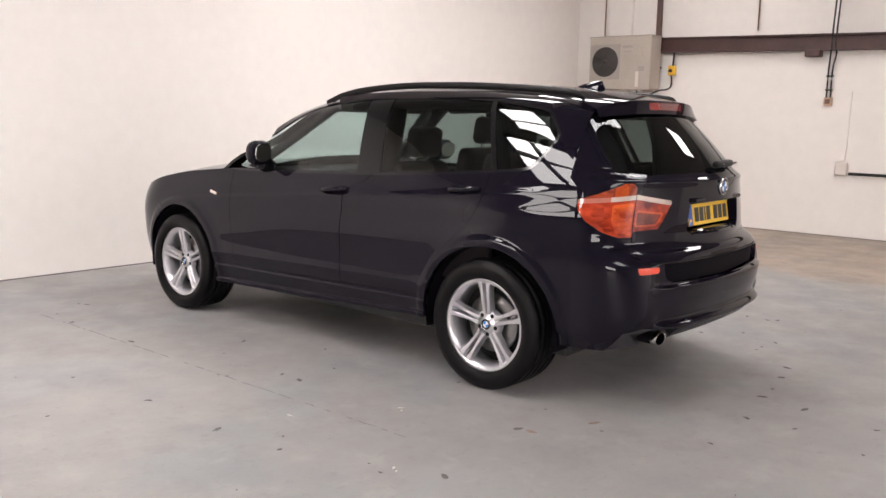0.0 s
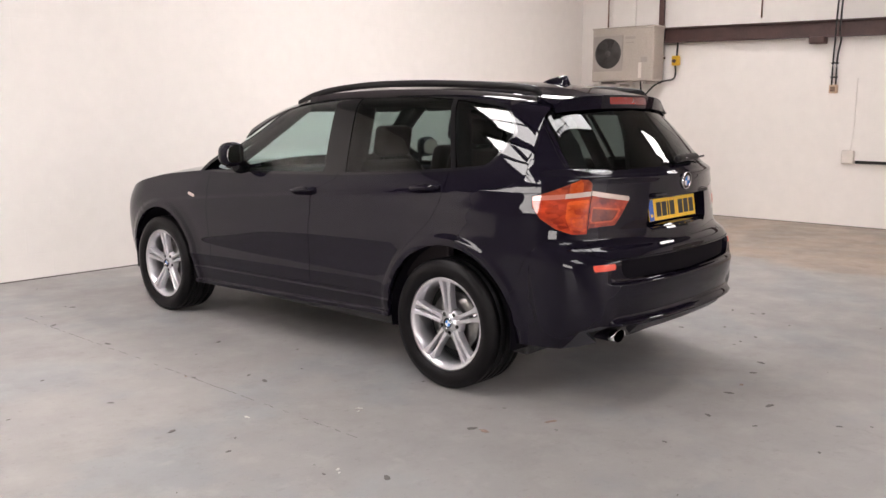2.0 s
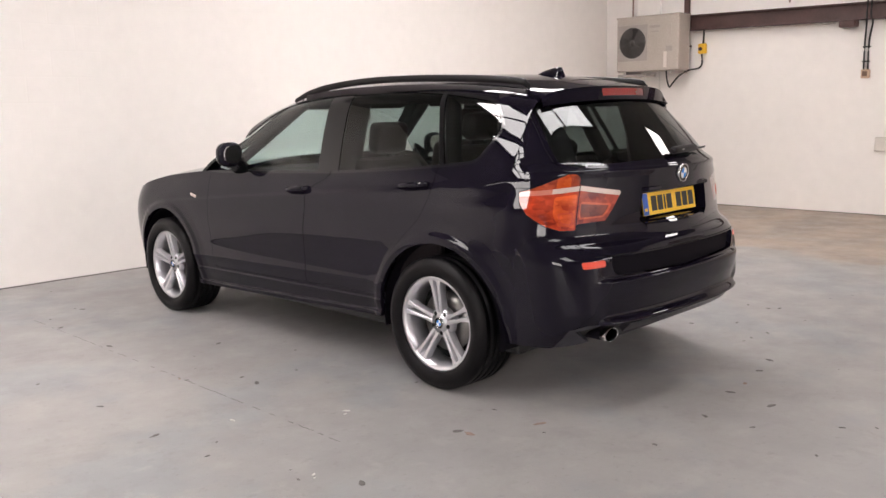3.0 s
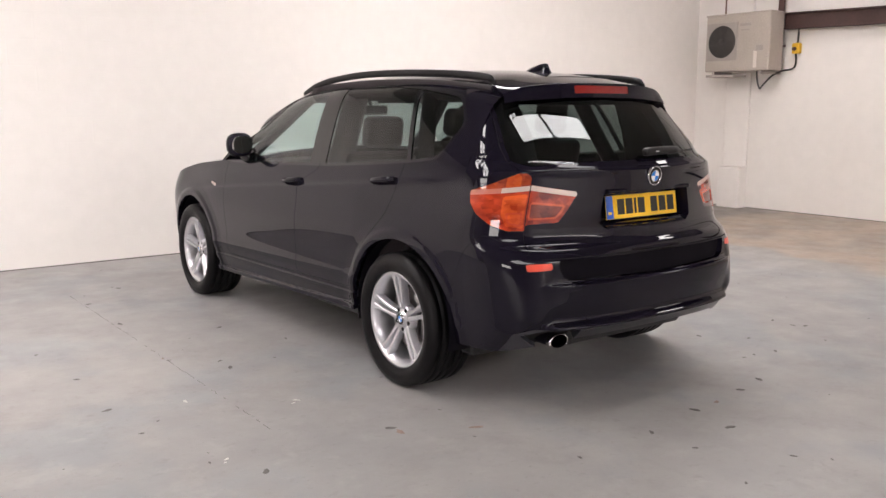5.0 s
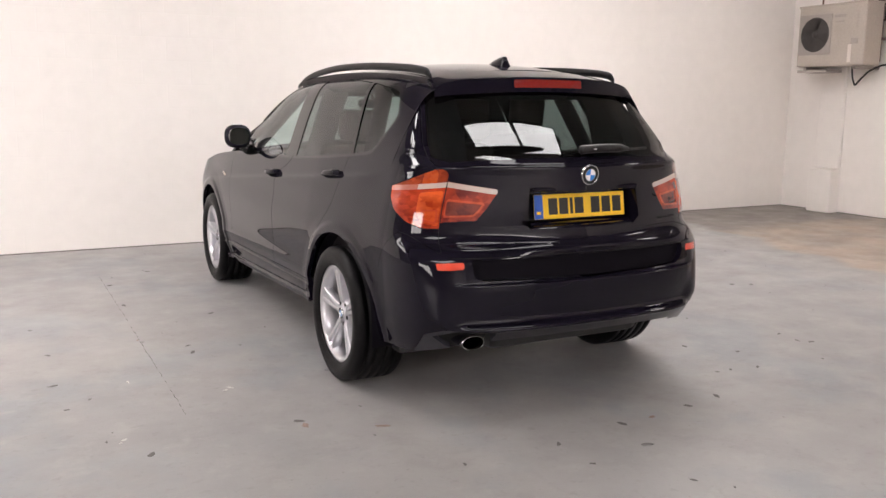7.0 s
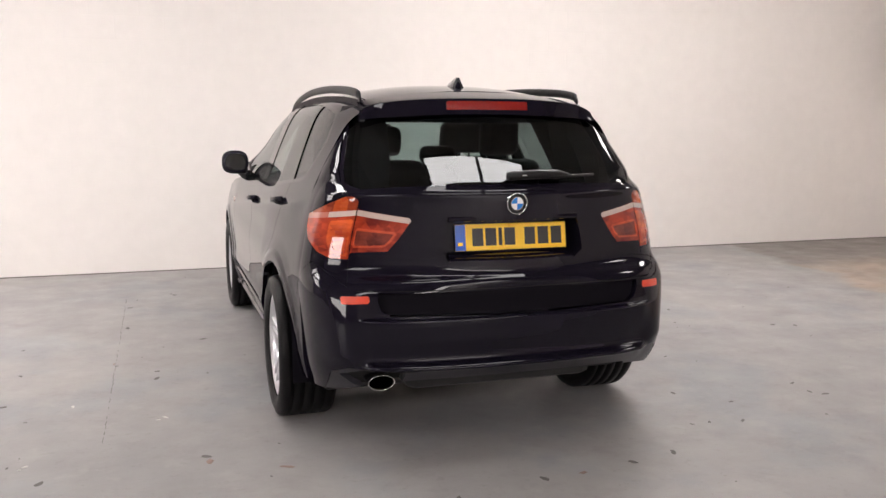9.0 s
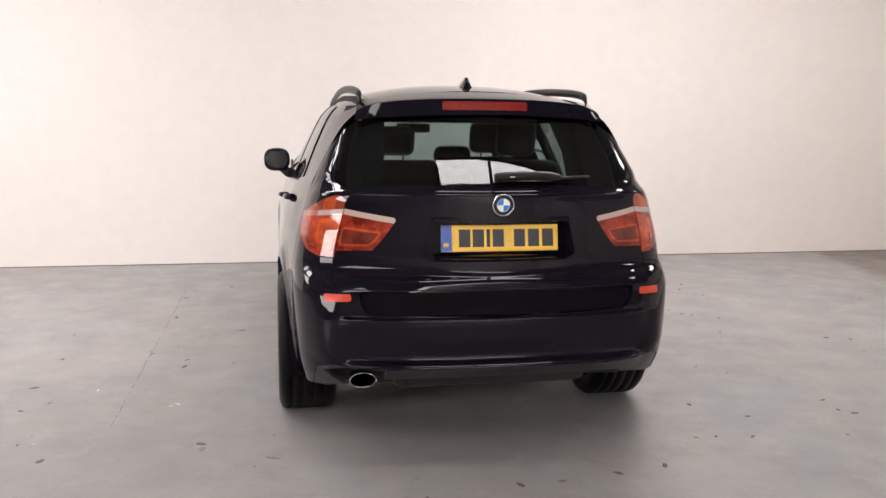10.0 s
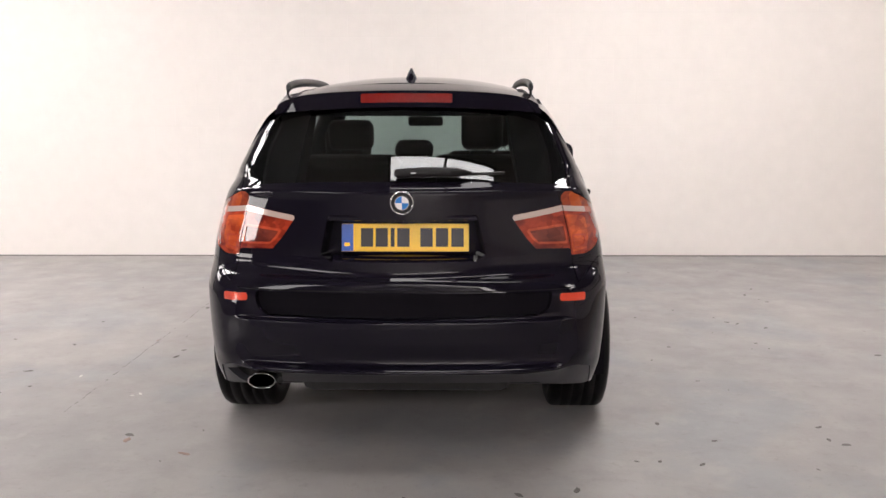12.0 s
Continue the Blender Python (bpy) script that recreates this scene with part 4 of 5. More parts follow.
def seat(at, back=0.62, width=0.50, head_h=0.19, head_w=0.27):
    """A cushion, a backrest and a headrest; the seat faces +y."""
    base = part("car_seat", box((width, 0.50, 0.16), (0, 0.24, 0.10), 0.05, segments=3), LEATHER, car, "black leather car seat")
    bm = box((width, 0.13, back), (0, 0, back / 2), 0.055, segments=4)
    b = part("backrest", bm, LEATHER, base)
    b.matrix_local = pose(0, 0.02, 0.12, 14, 0, 0)
    if head_h:
        h = part("headrest", box((head_w, 0.10, head_h), (0, 0, head_h / 2), 0.042, segments=4), LEATHER, base)
        up = Vector((0, 0.02, 0.12)) + Vector((0, -math.sin(radians(14)), math.cos(radians(14)))) * (back + 0.03)
        h.matrix_local = pose(*up, 10, 0, 0)
        for sx in (-1, 1):
            part("headrest_post", tube([(sx * 0.06, 0, -0.06), (sx * 0.06, 0, 0.03)], 0.006, 8), CHROME, h)
    base.matrix_local = pose(*at)
    return base


seat((-0.43, 1.02, 0.46), 0.605, head_w=0.27)
seat((0.40, 1.16, 0.46), 0.68, head_w=0.28)
seat((-0.33, 0.36, 0.50), 0.650, 0.52, 0.155, 0.235)
seat((0.345, 0.36, 0.50), 0.650, 0.52, 0.20, 0.215)
seat((-0.005, 0.35, 0.50), 0.60, 0.26, 0.10, 0.20)
for sx in (-1, 1):
    for base, top, r in (((0.715, 0.955, 1.02), (0.520, 1.03, 1.50), 0.075), ((0.705, 0.05, 1.12), (0.545, 0.20, 1.53), 0.045), ((0.75, 2.18, 1.06), (0.545, 1.53, 1.51), 0.034)):
        part("pillar_trim", tube([(sx * base[0], *base[1:]), (sx * top[0], *top[1:])], r, 12), CABIN, car)
for sx in (-1, 1):
    # broad trim of the rearmost pillar, between quarter window and rear window
    bm = bmesh.new()
    rings = [[bm.verts.new((sx * x, y, z)) for x, y in ring] for z, ring in (
        (1.02, ((0.80, -0.28), (0.66, -0.16), (0.52, -0.28), (0.50, -0.66), (0.62, -0.68))),
        (1.30, ((0.72, -0.28), (0.60, -0.16), (0.46, -0.26), (0.46, -0.52), (0.60, -0.50))),
        (1.53, ((0.60, -0.18), (0.53, -0.12), (0.43, -0.20), (0.43, -0.32), (0.52, -0.32))))]
    for a, b in zip(rings, rings[1:]):
        for i in range(5):
            bm.faces.new((a[i], a[(i + 1) % 5], b[(i + 1) % 5], b[i]))
    bmesh.ops.recalc_face_normals(bm, faces=bm.faces)
    part("rear_pillar_trim", bm, CABIN, car, "broad black rear pillar trim")
for sx in (-1, 1):
    part("roof_edge_lining", tube(spline([(sx * 0.50, -0.36, 1.49), (sx * 0.535, 0.2, 1.535), (sx * 0.545, 0.8, 1.545), (sx * 0.545, 1.46, 1.525)], 24), 0.055, 10), CABIN, car)
    part("sun_visor", box((0.40, 0.17, 0.025), (sx * 0.26, 1.63, 1.500), 0.010, (-16, 0, 0)), CABIN, car, "dark folded sun visor")
part("windscreen_header", box((0.92, 0.16, 0.05), (0, 1.60, 1.520), 0.02, (-12, 0, 0)), CABIN, car)
part("interior_mirror", box((0.24, 0.03, 0.065), (0.0, 1.67, 1.418), 0.02, segments=3), CABIN, car, "dark interior mirror")
part("mirror_stalk", tube([(0.0, 1.68, 1.42), (0.0, 1.74, 1.525)], 0.012, 8), CABIN, car)
for sx in (-1, 1):
    part("door_lining", box((0.05, 2.1, 0.50), (sx * 0.80, 1.10, 0.80), 0.02), CABIN, car)

# ---------------------------------------------------------------- room
FRONT_Y, RIGHT_X, LEFT_X, BACK_Y, CEIL = 4.72, 7.62, -10.0, -13.0, 4.4


def painted_wall(name, color, bump=0.10):
    """Painted blockwork: thick paint over faint courses, a little uneven in tone."""
    m = shade(name, color, 0.75, vary=0.035, vary_scale=0.5)
    nt = m.node_tree
    bsdf = nt.nodes["Principled BSDF"]
    geo, brick, noise_, rise, rise2, swap, split = (nt.nodes.new("ShaderNode" + k) for k in ("NewGeometry", "TexBrick", "TexNoise", "Bump", "Bump", "CombineXYZ", "SeparateXYZ"))
    add = nt.nodes.new("ShaderNodeMath")
    nt.links.new(geo.outputs["Position"], split.inputs[0])
    nt.links.new(split.outputs["X"], add.inputs[0])
    nt.links.new(split.outputs["Y"], add.inputs[1])
    nt.links.new(add.outputs[0], swap.inputs["X"])
    nt.links.new(split.outputs["Z"], swap.inputs["Y"])
    nt.links.new(swap.outputs[0], brick.inputs["Vector"])
    brick.inputs["Scale"].default_value = 1.0
    brick.inputs["Brick Width"].default_value, brick.inputs["Row Height"].default_value = 0.45, 0.225
    brick.inputs["Mortar Size"].default_value, brick.inputs["Mortar Smooth"].default_value = 0.008, 0.6
    noise_.inputs["Scale"].default_value, noise_.inputs["Detail"].default_value = 9, 8
    nt.links.new(geo.outputs["Position"], noise_.inputs["Vector"])
    rise.inputs["Strength"].default_value, rise.inputs["Distance"].default_value = bump, 0.006
    rise.invert = True
    rise2.inputs["Strength"].default_value, rise2.inputs["Distance"].default_value = 0.25, 0.006
    nt.links.new(brick.outputs["Fac"], rise.inputs["Height"])
    nt.links.new(noise_.outputs["Fac"], rise2.inputs["Height"])
    nt.links.new(rise.outputs[0], rise2.inputs["Normal"])
    nt.links.new(rise2.outputs[0], bsdf.inputs["Normal"])
    return m


def floor_material():
    """Grey floor paint with worn and dirty patches and specks; bare tan concrete beyond the paint's edge near the east wall."""
    m = bpy.data.materials.new("grey_painted_floor")
    m.use_nodes = True
    nt = m.node_tree
    N = lambda k: nt.nodes.new("ShaderNode" + k)
    L = nt.links.new
    bsdf = nt.nodes["Principled BSDF"]
    geo = N("NewGeometry")

    def tex(scale, detail=6, rough=0.6):
        n = N("TexNoise")
        n.inputs["Scale"].default_value, n.inputs["Detail"].default_value, n.inputs["Roughness"].default_value = scale, detail, rough
        L(geo.outputs["Position"], n.inputs["Vector"])
        return n.outputs["Fac"]

    def span(value, a, b, c=0.0, d=1.0):
        n = N("MapRange")
        for k, x in (("From Min", a), ("From Max", b), ("To Min", c), ("To Max", d)):
            n.inputs[k].default_value = x
        L(value, n.inputs["Value"])
        return n.outputs[0]

    def blend(fac, a, b):
        n = N("Mix")
        n.data_type = "RGBA"
        L(fac, n.inputs["Factor"])
        for x, k in ((a, 6), (b, 7)):
            if isinstance(x, tuple):
                n.inputs[k].default_value = (*x, 1)
            else:
                L(x, n.inputs[k])
        return n.outputs[2]

    def times(a, b):
        n = N("Math")
        n.operation = "MULTIPLY"
        for x, k in ((a, 0), (b, 1)):
            if isinstance(x, float):
                n.inputs[k].default_value = x
            else:
                L(x, n.inputs[k])
        return n.outputs[0]

    paint = blend(span(tex(0.42, 5), 0.36, 0.64), (0.265, 0.254, 0.251), (0.313, 0.295, 0.282))
    paint = blend(times(span(tex(0.95, 7, 0.62), 0.50, 0.60), 0.55), paint, (0.241, 0.252, 0.264))
    paint = blend(times(span(tex(2.7, 8, 0.7), 0.52, 0.68), 0.45), paint, (0.217, 0.201, 0.194))
    paint = blend(times(span(tex(4.3, 7, 0.65), 0.55, 0.66), 0.40), paint, (0.350, 0.330, 0.315))
    paint = blend(times(span(tex(14, 5, 0.6), 0.60, 0.72), 0.35), paint, (0.191, 0.175, 0.166))
    paint = blend(times(span(tex(38, 3), 0.64, 0.74), 0.40), paint, (0.178, 0.159, 0.149))
    bare = blend(span(tex(1.6, 8, 0.65), 0.40, 0.62), (0.36, 0.285, 0.225), (0.26, 0.22, 0.185))
    bare = blend(times(span(tex(5, 6), 0.58, 0.68), 0.4), bare, (0.19, 0.155, 0.13))
    split = N("SeparateXYZ")
    L(geo.outputs["Position"], split.inputs[0])
    wave = span(tex(0.9, 5), 0.2, 0.8, -0.35, 0.35)
    add = N("Math")
    L(split.outputs["X"], add.inputs[0])
    L(wave, add.inputs[1])
    slant = N("Math")
    slant.operation = "MULTIPLY_ADD"
    slant.inputs[1].default_value = -0.22
    L(split.outputs["Y"], slant.inputs[0])
    L(add.outputs[0], slant.inputs[2])
    north = N("Math")
    L(split.outputs["Y"], north.inputs[0])
    L(wave, north.inputs[1])
    grimy = blend(span(tex(2.4, 6), 0.38, 0.62), (0.215, 0.190, 0.170), (0.170, 0.150, 0.138))
    bare = blend(span(north.outputs[0], 3.05, 3.40), bare, grimy)
    L(blend(span(slant.outputs[0], 4.10, 4.28), paint, bare), bsdf.inputs["Base Color"])
    L(span(tex(3, 6), 0.3, 0.7, 0.36, 0.60), bsdf.inputs["Roughness"])
    rise = N("Bump")
    rise.inputs["Strength"].default_value, rise.inputs["Distance"].default_value = 0.15, 0.006
    L(tex(22, 8, 0.65), rise.inputs["Height"])
    L(rise.outputs[0], bsdf.inputs["Normal"])
    return m


WALL = painted_wall("white_painted_blockwork", (0.82, 0.775, 0.74))
# unseen west wall: grey picked to keep the car's side reflections dark
WALL_GREY = painted_wall("unseen_grey_blockwork", (0.20, 0.19, 0.185))
# unseen south wall: tone raised so the tailgate mirrors more light
WALL_SOUTH = painted_wall("unseen_south_blockwork", (0.72, 0.69, 0.69))
FLOOR = floor_material()
BEAM = shade("brown_painted_steel", (0.075, 0.036, 0.032), 0.5, bump=0.1, scale=60, vary=0.3, vary_scale=4)
AC_WHITE = shade("cream_enamel", (0.44, 0.385, 0.335), 0.5, vary=0.10, vary_scale=3)
AC_DIM = shade("grey_beige_plastic", (0.36, 0.32, 0.29), 0.6, vary=0.1, vary_scale=6)
GRILLE = shade("dark_grille", (0.022, 0.020, 0.020), 0.5)
FAN_DARK = shade("grey_brown_fan_plastic", (0.075, 0.066, 0.062), 0.7, vary=0.2, vary_scale=8)
YELLOW = shade("yellow_plastic", (0.80, 0.47, 0.03), 0.4)
CABLE = shade("black_cable", (0.012, 0.011, 0.011), 0.5)
PIPE_BROWN = shade("brown_conduit", (0.22, 0.13, 0.09), 0.5, vary=0.2, vary_scale=6)
PLASTIC_WHITE = shade("aged_white_plastic", (0.66, 0.60, 0.55), 0.5, vary=0.06, vary_scale=8)
PLASTIC_TAN = shade("tan_socket_plastic", (0.60, 0.42, 0.30), 0.5, vary=0.1, vary_scale=10)
# ceiling is out of view; this tone was set for bounce light
CEILING = shade("ceiling_sheet", (0.26, 0.25, 0.245), 0.85, vary=0.15, vary_scale=1)
JOINT_DARK = shade("dark_joint", (0.17, 0.155, 0.145), 0.9, vary=0.3, vary_scale=6)
SCUFF = shade("dark_scuff", (0.145, 0.133, 0.126), 0.8, vary=0.4, vary_scale=20)
FLECK = shade("white_paint_fleck", (0.60, 0.58, 0.55), 0.7)
RUST = shade("rusty_stain", (0.30, 0.21, 0.175), 0.8, vary=0.3, vary_scale=20)
ROOFLIGHT = glow("rooflight", (1.0, 0.935, 0.912), ROOF_GLOW)
# same pane with a weaker glow, for softer reflections and less floor light
ROOFLIGHT_DIM = glow("dim_rooflight", (0.98, 0.945, 0.945), ROOF_GLOW * 0.70)
ROOFLIGHT_SKY = glow("north_rooflight", (1.0, 0.945, 0.935), ROOF_GLOW * 1.55)


def structure(name, bm, material, label=""):
    return tagged(part(name, bm, material, None, label), label, "", "", "structure")


W, D = RIGHT_X - LEFT_X, FRONT_Y - BACK_Y
MX, MY = (RIGHT_X + LEFT_X) / 2, (FRONT_Y + BACK_Y) / 2
structure("floor", box((W + 0.6, D + 0.6, 0.2), (MX, MY, -0.1)), FLOOR, "grey painted concrete floor with scuffs, bare at one edge")
structure("wall_north", box((W + 0.6, 0.3, CEIL), (MX, FRONT_Y + 0.15, CEIL / 2)), WALL, "white painted block wall")
structure("wall_east", box((0.3, D, CEIL), (RIGHT_X + 0.15, MY, CEIL / 2)), WALL, "white painted block wall")
# added out of view, closes the room and tones the door reflections
structure("wall_west", box((0.3, D, CEIL), (LEFT_X - 0.15, MY, CEIL / 2)), WALL_GREY, "unseen grey block wall, added to dim the door reflections")
# added out of view behind the viewpoint, mirrored by the car's tail
structure("wall_south", box((W + 0.6, 0.3, CEIL), (MX, BACK_Y - 0.15, CEIL / 2)), WALL_SOUTH, "unseen block wall, added to brighten the tail reflections")
structure("ceiling", box((W + 0.6, D + 0.6, 0.2), (MX, MY, CEIL + 0.1)), CEILING, "unseen grey sheet ceiling, tone set for bounce light")
structure("trim_north", box((W, 0.010, 0.009), (MX, FRONT_Y - 0.005, 0.0045), 0.002), JOINT_DARK, "dark joint between wall and floor")
structure("trim_east", box((0.012, D - 0.02, 0.009), (RIGHT_X - 0.006, MY - 0.01, 0.0045), 0.002), JOINT_DARK, "dark joint between wall and floor")
structure("pier", box((0.20, 0.36, 0.58), (RIGHT_X - 0.09, 3.95, 0.29), 0.015), WALL, "low white painted pier in the corner")
structure("pier_upper", box((0.05, 0.40, CEIL - 0.58), (RIGHT_X - 0.022, 3.97, 0.58 + (CEIL - 0.58) / 2), 0.02), WALL, "shallow white painted pilaster")


def rooflight(x0, x1, y0, y1, bars, pane=None, cross=()):
    """A framed translucent pane in the ceiling, with glazing bars across."""
    ob = thing("rooflight", ((x0 + x1) / 2, (y0 + y1) / 2, CEIL), "translucent rooflight with dark glazing bars in the unseen ceiling", "rooflight", "rooflights")
    w, d = x1 - x0, y1 - y0
    part("pane", box((w, d, 0.02), (0, 0, -0.012)), pane or ROOFLIGHT, ob)
    for sx in (-1, 1):
        part("frame_side", box((0.05, d + 0.1, 0.05), (sx * (w / 2 + 0.025), 0, -0.026)), GRILLE, ob)
        part("frame_end", box((w, 0.05, 0.05), (0, sx * (d / 2 + 0.025), -0.026)), GRILLE, ob)
    for b in bars:
        part("glazing_bar", box((0.06, d, 0.05), (b - (x0 + x1) / 2, 0, -0.047)), GRILLE, ob)
    for c in cross:
        part("cross_bar", box((w, 0.07, 0.05), (0, c - (y0 + y1) / 2, -0.10)), GRILLE, ob)


rooflight(-0.45, 1.65, -1.48, -0.98, (0.62,), ROOFLIGHT_DIM)
# added fill light over the near floor, no rooflight known here
rooflight(-4.8, -2.6, -5.6, -3.6, (), ROOFLIGHT_DIM)
# added to light the south wall and the car's tail, no rooflight known here
rooflight(-1.5, 3.6, -12.3, -9.4, (1.05,))
rooflight(-9.2, -6.2, 1.5, 3.6, (-7.8,))
rooflight(-3.15, -1.4, 1.36, 1.98, (-2.74,), ROOFLIGHT_SKY)
rooflight(-5.1, -3.42, 1.36, 2.35, (-3.95,), ROOFLIGHT_SKY, (1.86,))
rooflight(4.45, 5.35, -1.75, -0.95, ())
# added to brighten the upper wall in the corner, no rooflight known here
rooflight(5.3, 6.1, 1.9, 2.8, ())
rooflight(0.9, 3.7, 1.42, 2.35, (), ROOFLIGHT_SKY)

# high window in the west wall
window = tagged(thing("window_1", (LEFT_X, -5.0, 1.3), "bright high window with a dark frame", "window"), "bright high window with a dark frame", "", "", "structure")
part("pane", box((0.02, 3.8, 1.7), (0.012, 0, 0.55)), ROOFLIGHT, window)
for sy in (-1, 1):
    part("frame_side", box((0.06, 0.06, 1.82), (0.03, sy * 1.93, 0.55)), GRILLE, window)
    part("frame_end", box((0.06, 3.8, 0.06), (0.03, 0, 0.55 + sy * 0.88)), GRILLE, window)

# ---------------------------------------------------------------- fittings on the east wall
beam = thing("wall_beam", (RIGHT_X, 2.0, 2.62), "brown painted steel beam along the white wall", "beam")
bm = box((0.012, 6.6, 0.19), (-0.06, 0, 0), 0.002)
part("web", bm, BEAM, beam)
part("flange", box((0.14, 6.6, 0.016), (-0.072, 0, 0.098), 0.003), BEAM, beam)
part("flange", box((0.14, 6.6, 0.016), (-0.072, 0, -0.098), 0.003), BEAM, beam)
beam.matrix_basis = pose(RIGHT_X, -0.03, 2.517, 1.0, 0, 0)
part("bracket", box((0.16, 0.20, 0.09), (-0.085, 1.10, -0.145), 0.02), BEAM, beam)
for k in range(7):
    part("bolt", lathe([(-0.012, 0.0001), (-0.012, 0.014), (0, 0.016)], 8, "z", (-0.12, -2.4 + 0.85 * k, 0.112)), PLASTIC_WHITE, beam)
pipe = thing("cable_trunking", (RIGHT_X, 3.29, 3.155), "dark brown cable trunking running down the wall", "trunking")
part("channel", box((0.05, 0.075, 2.38), (-0.125, -0.0, 0.0), 0.006), BEAM, pipe)
part("clip", box((0.10, 0.03, 0.03), (-0.05, 0, -0.9), 0.004), BEAM, pipe)
for y in (1.86, 4.24):
    c = thing("conduit", (RIGHT_X, y, 3.55), "thin brown conduit on the upper wall", "conduit", "conduits")
    part("pipe", tube([(-0.03, 0, -0.82), (-0.03, 0, 0.84)], 0.011, 8), PIPE_BROWN, c)
    part("clip", box((0.04, 0.04, 0.02), (-0.02, 0, 0.2), 0.003), PIPE_BROWN, c)
p = thing("wall_pipe", (RIGHT_X, 2.25, 2.435), "thin pale pipe clipped under the beam", "pipe")
part("pipe", tube([(-0.05, 0.98, 0.014), (-0.05, -1.0, -0.02)], 0.010, 8), PLASTIC_WHITE, p)

socket = thing("wall_socket", (RIGHT_X, 0.86, 1.77), "small tan socket box fed by two black cables", "socket")
part("box", box((0.06, 0.10, 0.11), (-0.03, 0, 0), 0.010), PLASTIC_TAN, socket)
part("cover", box((0.02, 0.06, 0.06), (-0.066, 0, 0), 0.008), PIPE_BROWN, socket)
for dy, lean in ((-0.025, -0.03), (0.025, 0.045)):
    part("cable", tube(spline([(-0.035, dy, 0.05), (-0.035, dy, 0.40), (-0.06, dy + lean * 0.3 - 0.03, 0.62), (-0.165, dy - 0.05, 0.70), (-0.165, dy - 0.055, 0.95), (-0.15, dy - 0.065, 1.4), (-0.12, dy - 0.08, 2.5)], 40), 0.011, 8), CABLE, socket)
for z in (0.15, 0.33):
    part("cable_clip", box((0.03, 0.09, 0.018), (-0.035, 0, z), 0.004), CABLE, socket)

plate_box = thing("junction_box", (RIGHT_X, 0.62, 0.90), "square white junction box with a white cable above", "junction box")
part("box", box((0.07, 0.15, 0.17), (-0.035, 0, 0), 0.012), PLASTIC_WHITE, plate_box)
part("cable", tube([(-0.02, -0.02, 0.08), (-0.02, -0.04, 0.30), (-0.02, -0.05, 1.0)], 0.005, 8), WALL, plate_box)
rail = thing("wall_rail", (RIGHT_X, -0.66, 0.842), "thin black horizontal pipe on the wall", "pipe")
part("pipe", tube([(-0.05, 1.18, 0.0), (-0.05, -2.2, -0.02)], 0.020, 10), CABLE, rail)
for y in (0.9, -0.5, -1.9):
    part("clip", box((0.05, 0.03, 0.03), (-0.025, y, 0), 0.004), CABLE, rail)

isolator = thing("isolator_switch", (RIGHT_X, 3.08, 2.21), "yellow isolator switch with a black cable", "switch")
part("case", box((0.07, 0.11, 0.14), (-0.05, 0, 0), 0.015), YELLOW, isolator)
part("knob", lathe([(-0.115, 0.0001), (-0.115, 0.022), (-0.085, 0.026)], 20, "x", (0, 0.01, -0.005)), BEAM, isolator)
part("cable_upper", tube([(-0.05, -0.01, 0.07), (-0.05, -0.015, 0.20), (-0.05, -0.03, 0.34)], 0.013, 8), CABLE, isolator)
part("cable_lower", tube(spline([(-0.05, 0.01, -0.07), (-0.05, 0.0, -0.16), (-0.05, 0.015, -0.24), (-0.06, 0.07, -0.275), (-0.09, 0.17, -0.29), (-0.13, 0.29, -0.35), (-0.18, 0.36, -0.44), (-0.24, 0.40, -0.53)], 40), 0.012, 8), CABLE, isolator)

# air-conditioning unit on brackets
AX0, AY0, AY1, AZ0, AZ1 = 7.16, 3.225, 4.24, 1.920, 2.690
unit = thing("air_conditioner", (AX0, (AY0 + AY1) / 2, AZ0), "cream outdoor air-conditioning unit on wall brackets", "air conditioner")
H, WD = AZ1 - AZ0, AY1 - AY0
part("casing", box((0.32, WD, H), (0.16, 0, H / 2), 0.022, segments=3), AC_WHITE, unit)
part("top_cover", box((0.335, WD + 0.012, 0.03), (0.16, 0, H - 0.004), 0.010), AC_WHITE, unit)
fan_y, fan_z, fan_r = WD / 2 - 0.275, H / 2 + 0.02, 0.215
grille = part("fan_grille", box((0.012, 0.49, 0.51), (-0.004, fan_y, fan_z), 0.004), AC_DIM, unit, "square grey fan grille")
part("fan_opening", lathe([(-0.0125, 0.0001), (-0.0125, fan_r), (-0.009, fan_r + 0.006)], 48, "x", (0, fan_y, fan_z)), FAN_DARK, grille)
for k in range(1, 10):
    r = fan_r * k / 9.4
    part("grille_ring", lathe([(-0.016 + 0.0025 * math.cos(a), r + 0.0025 * math.sin(a)) for a in (0, 2.1, 4.2)], 48, "x", (0, fan_y, fan_z), closed=True), GRILLE, grille)
for k in range(4):
    a = radians(20 + 90 * k)
    bm = bmesh.new()
    pts = [(0.05, -0.25), (0.20, -0.42), (0.215, 0.15), (0.06, 0.35)]
    vs_ = [bm.verts.new((-0.0145 - 0.002 * i, fan_y + r * math.cos(a + t), fan_z + r * math.sin(a + t))) for i, (r, t) in enumerate(pts)]
    bm.faces.new(vs_)
    bmesh.ops.solidify(bm, geom=bm.faces[:], thickness=0.002)
    part("fan_blade", bm, FAN_DARK, grille)
part("fan_hub", lathe([(-0.024, 0.0001), (-0.024, 0.04), (-0.012, 0.045)], 24, "x", (0, fan_y, fan_z)), FAN_DARK, grille)
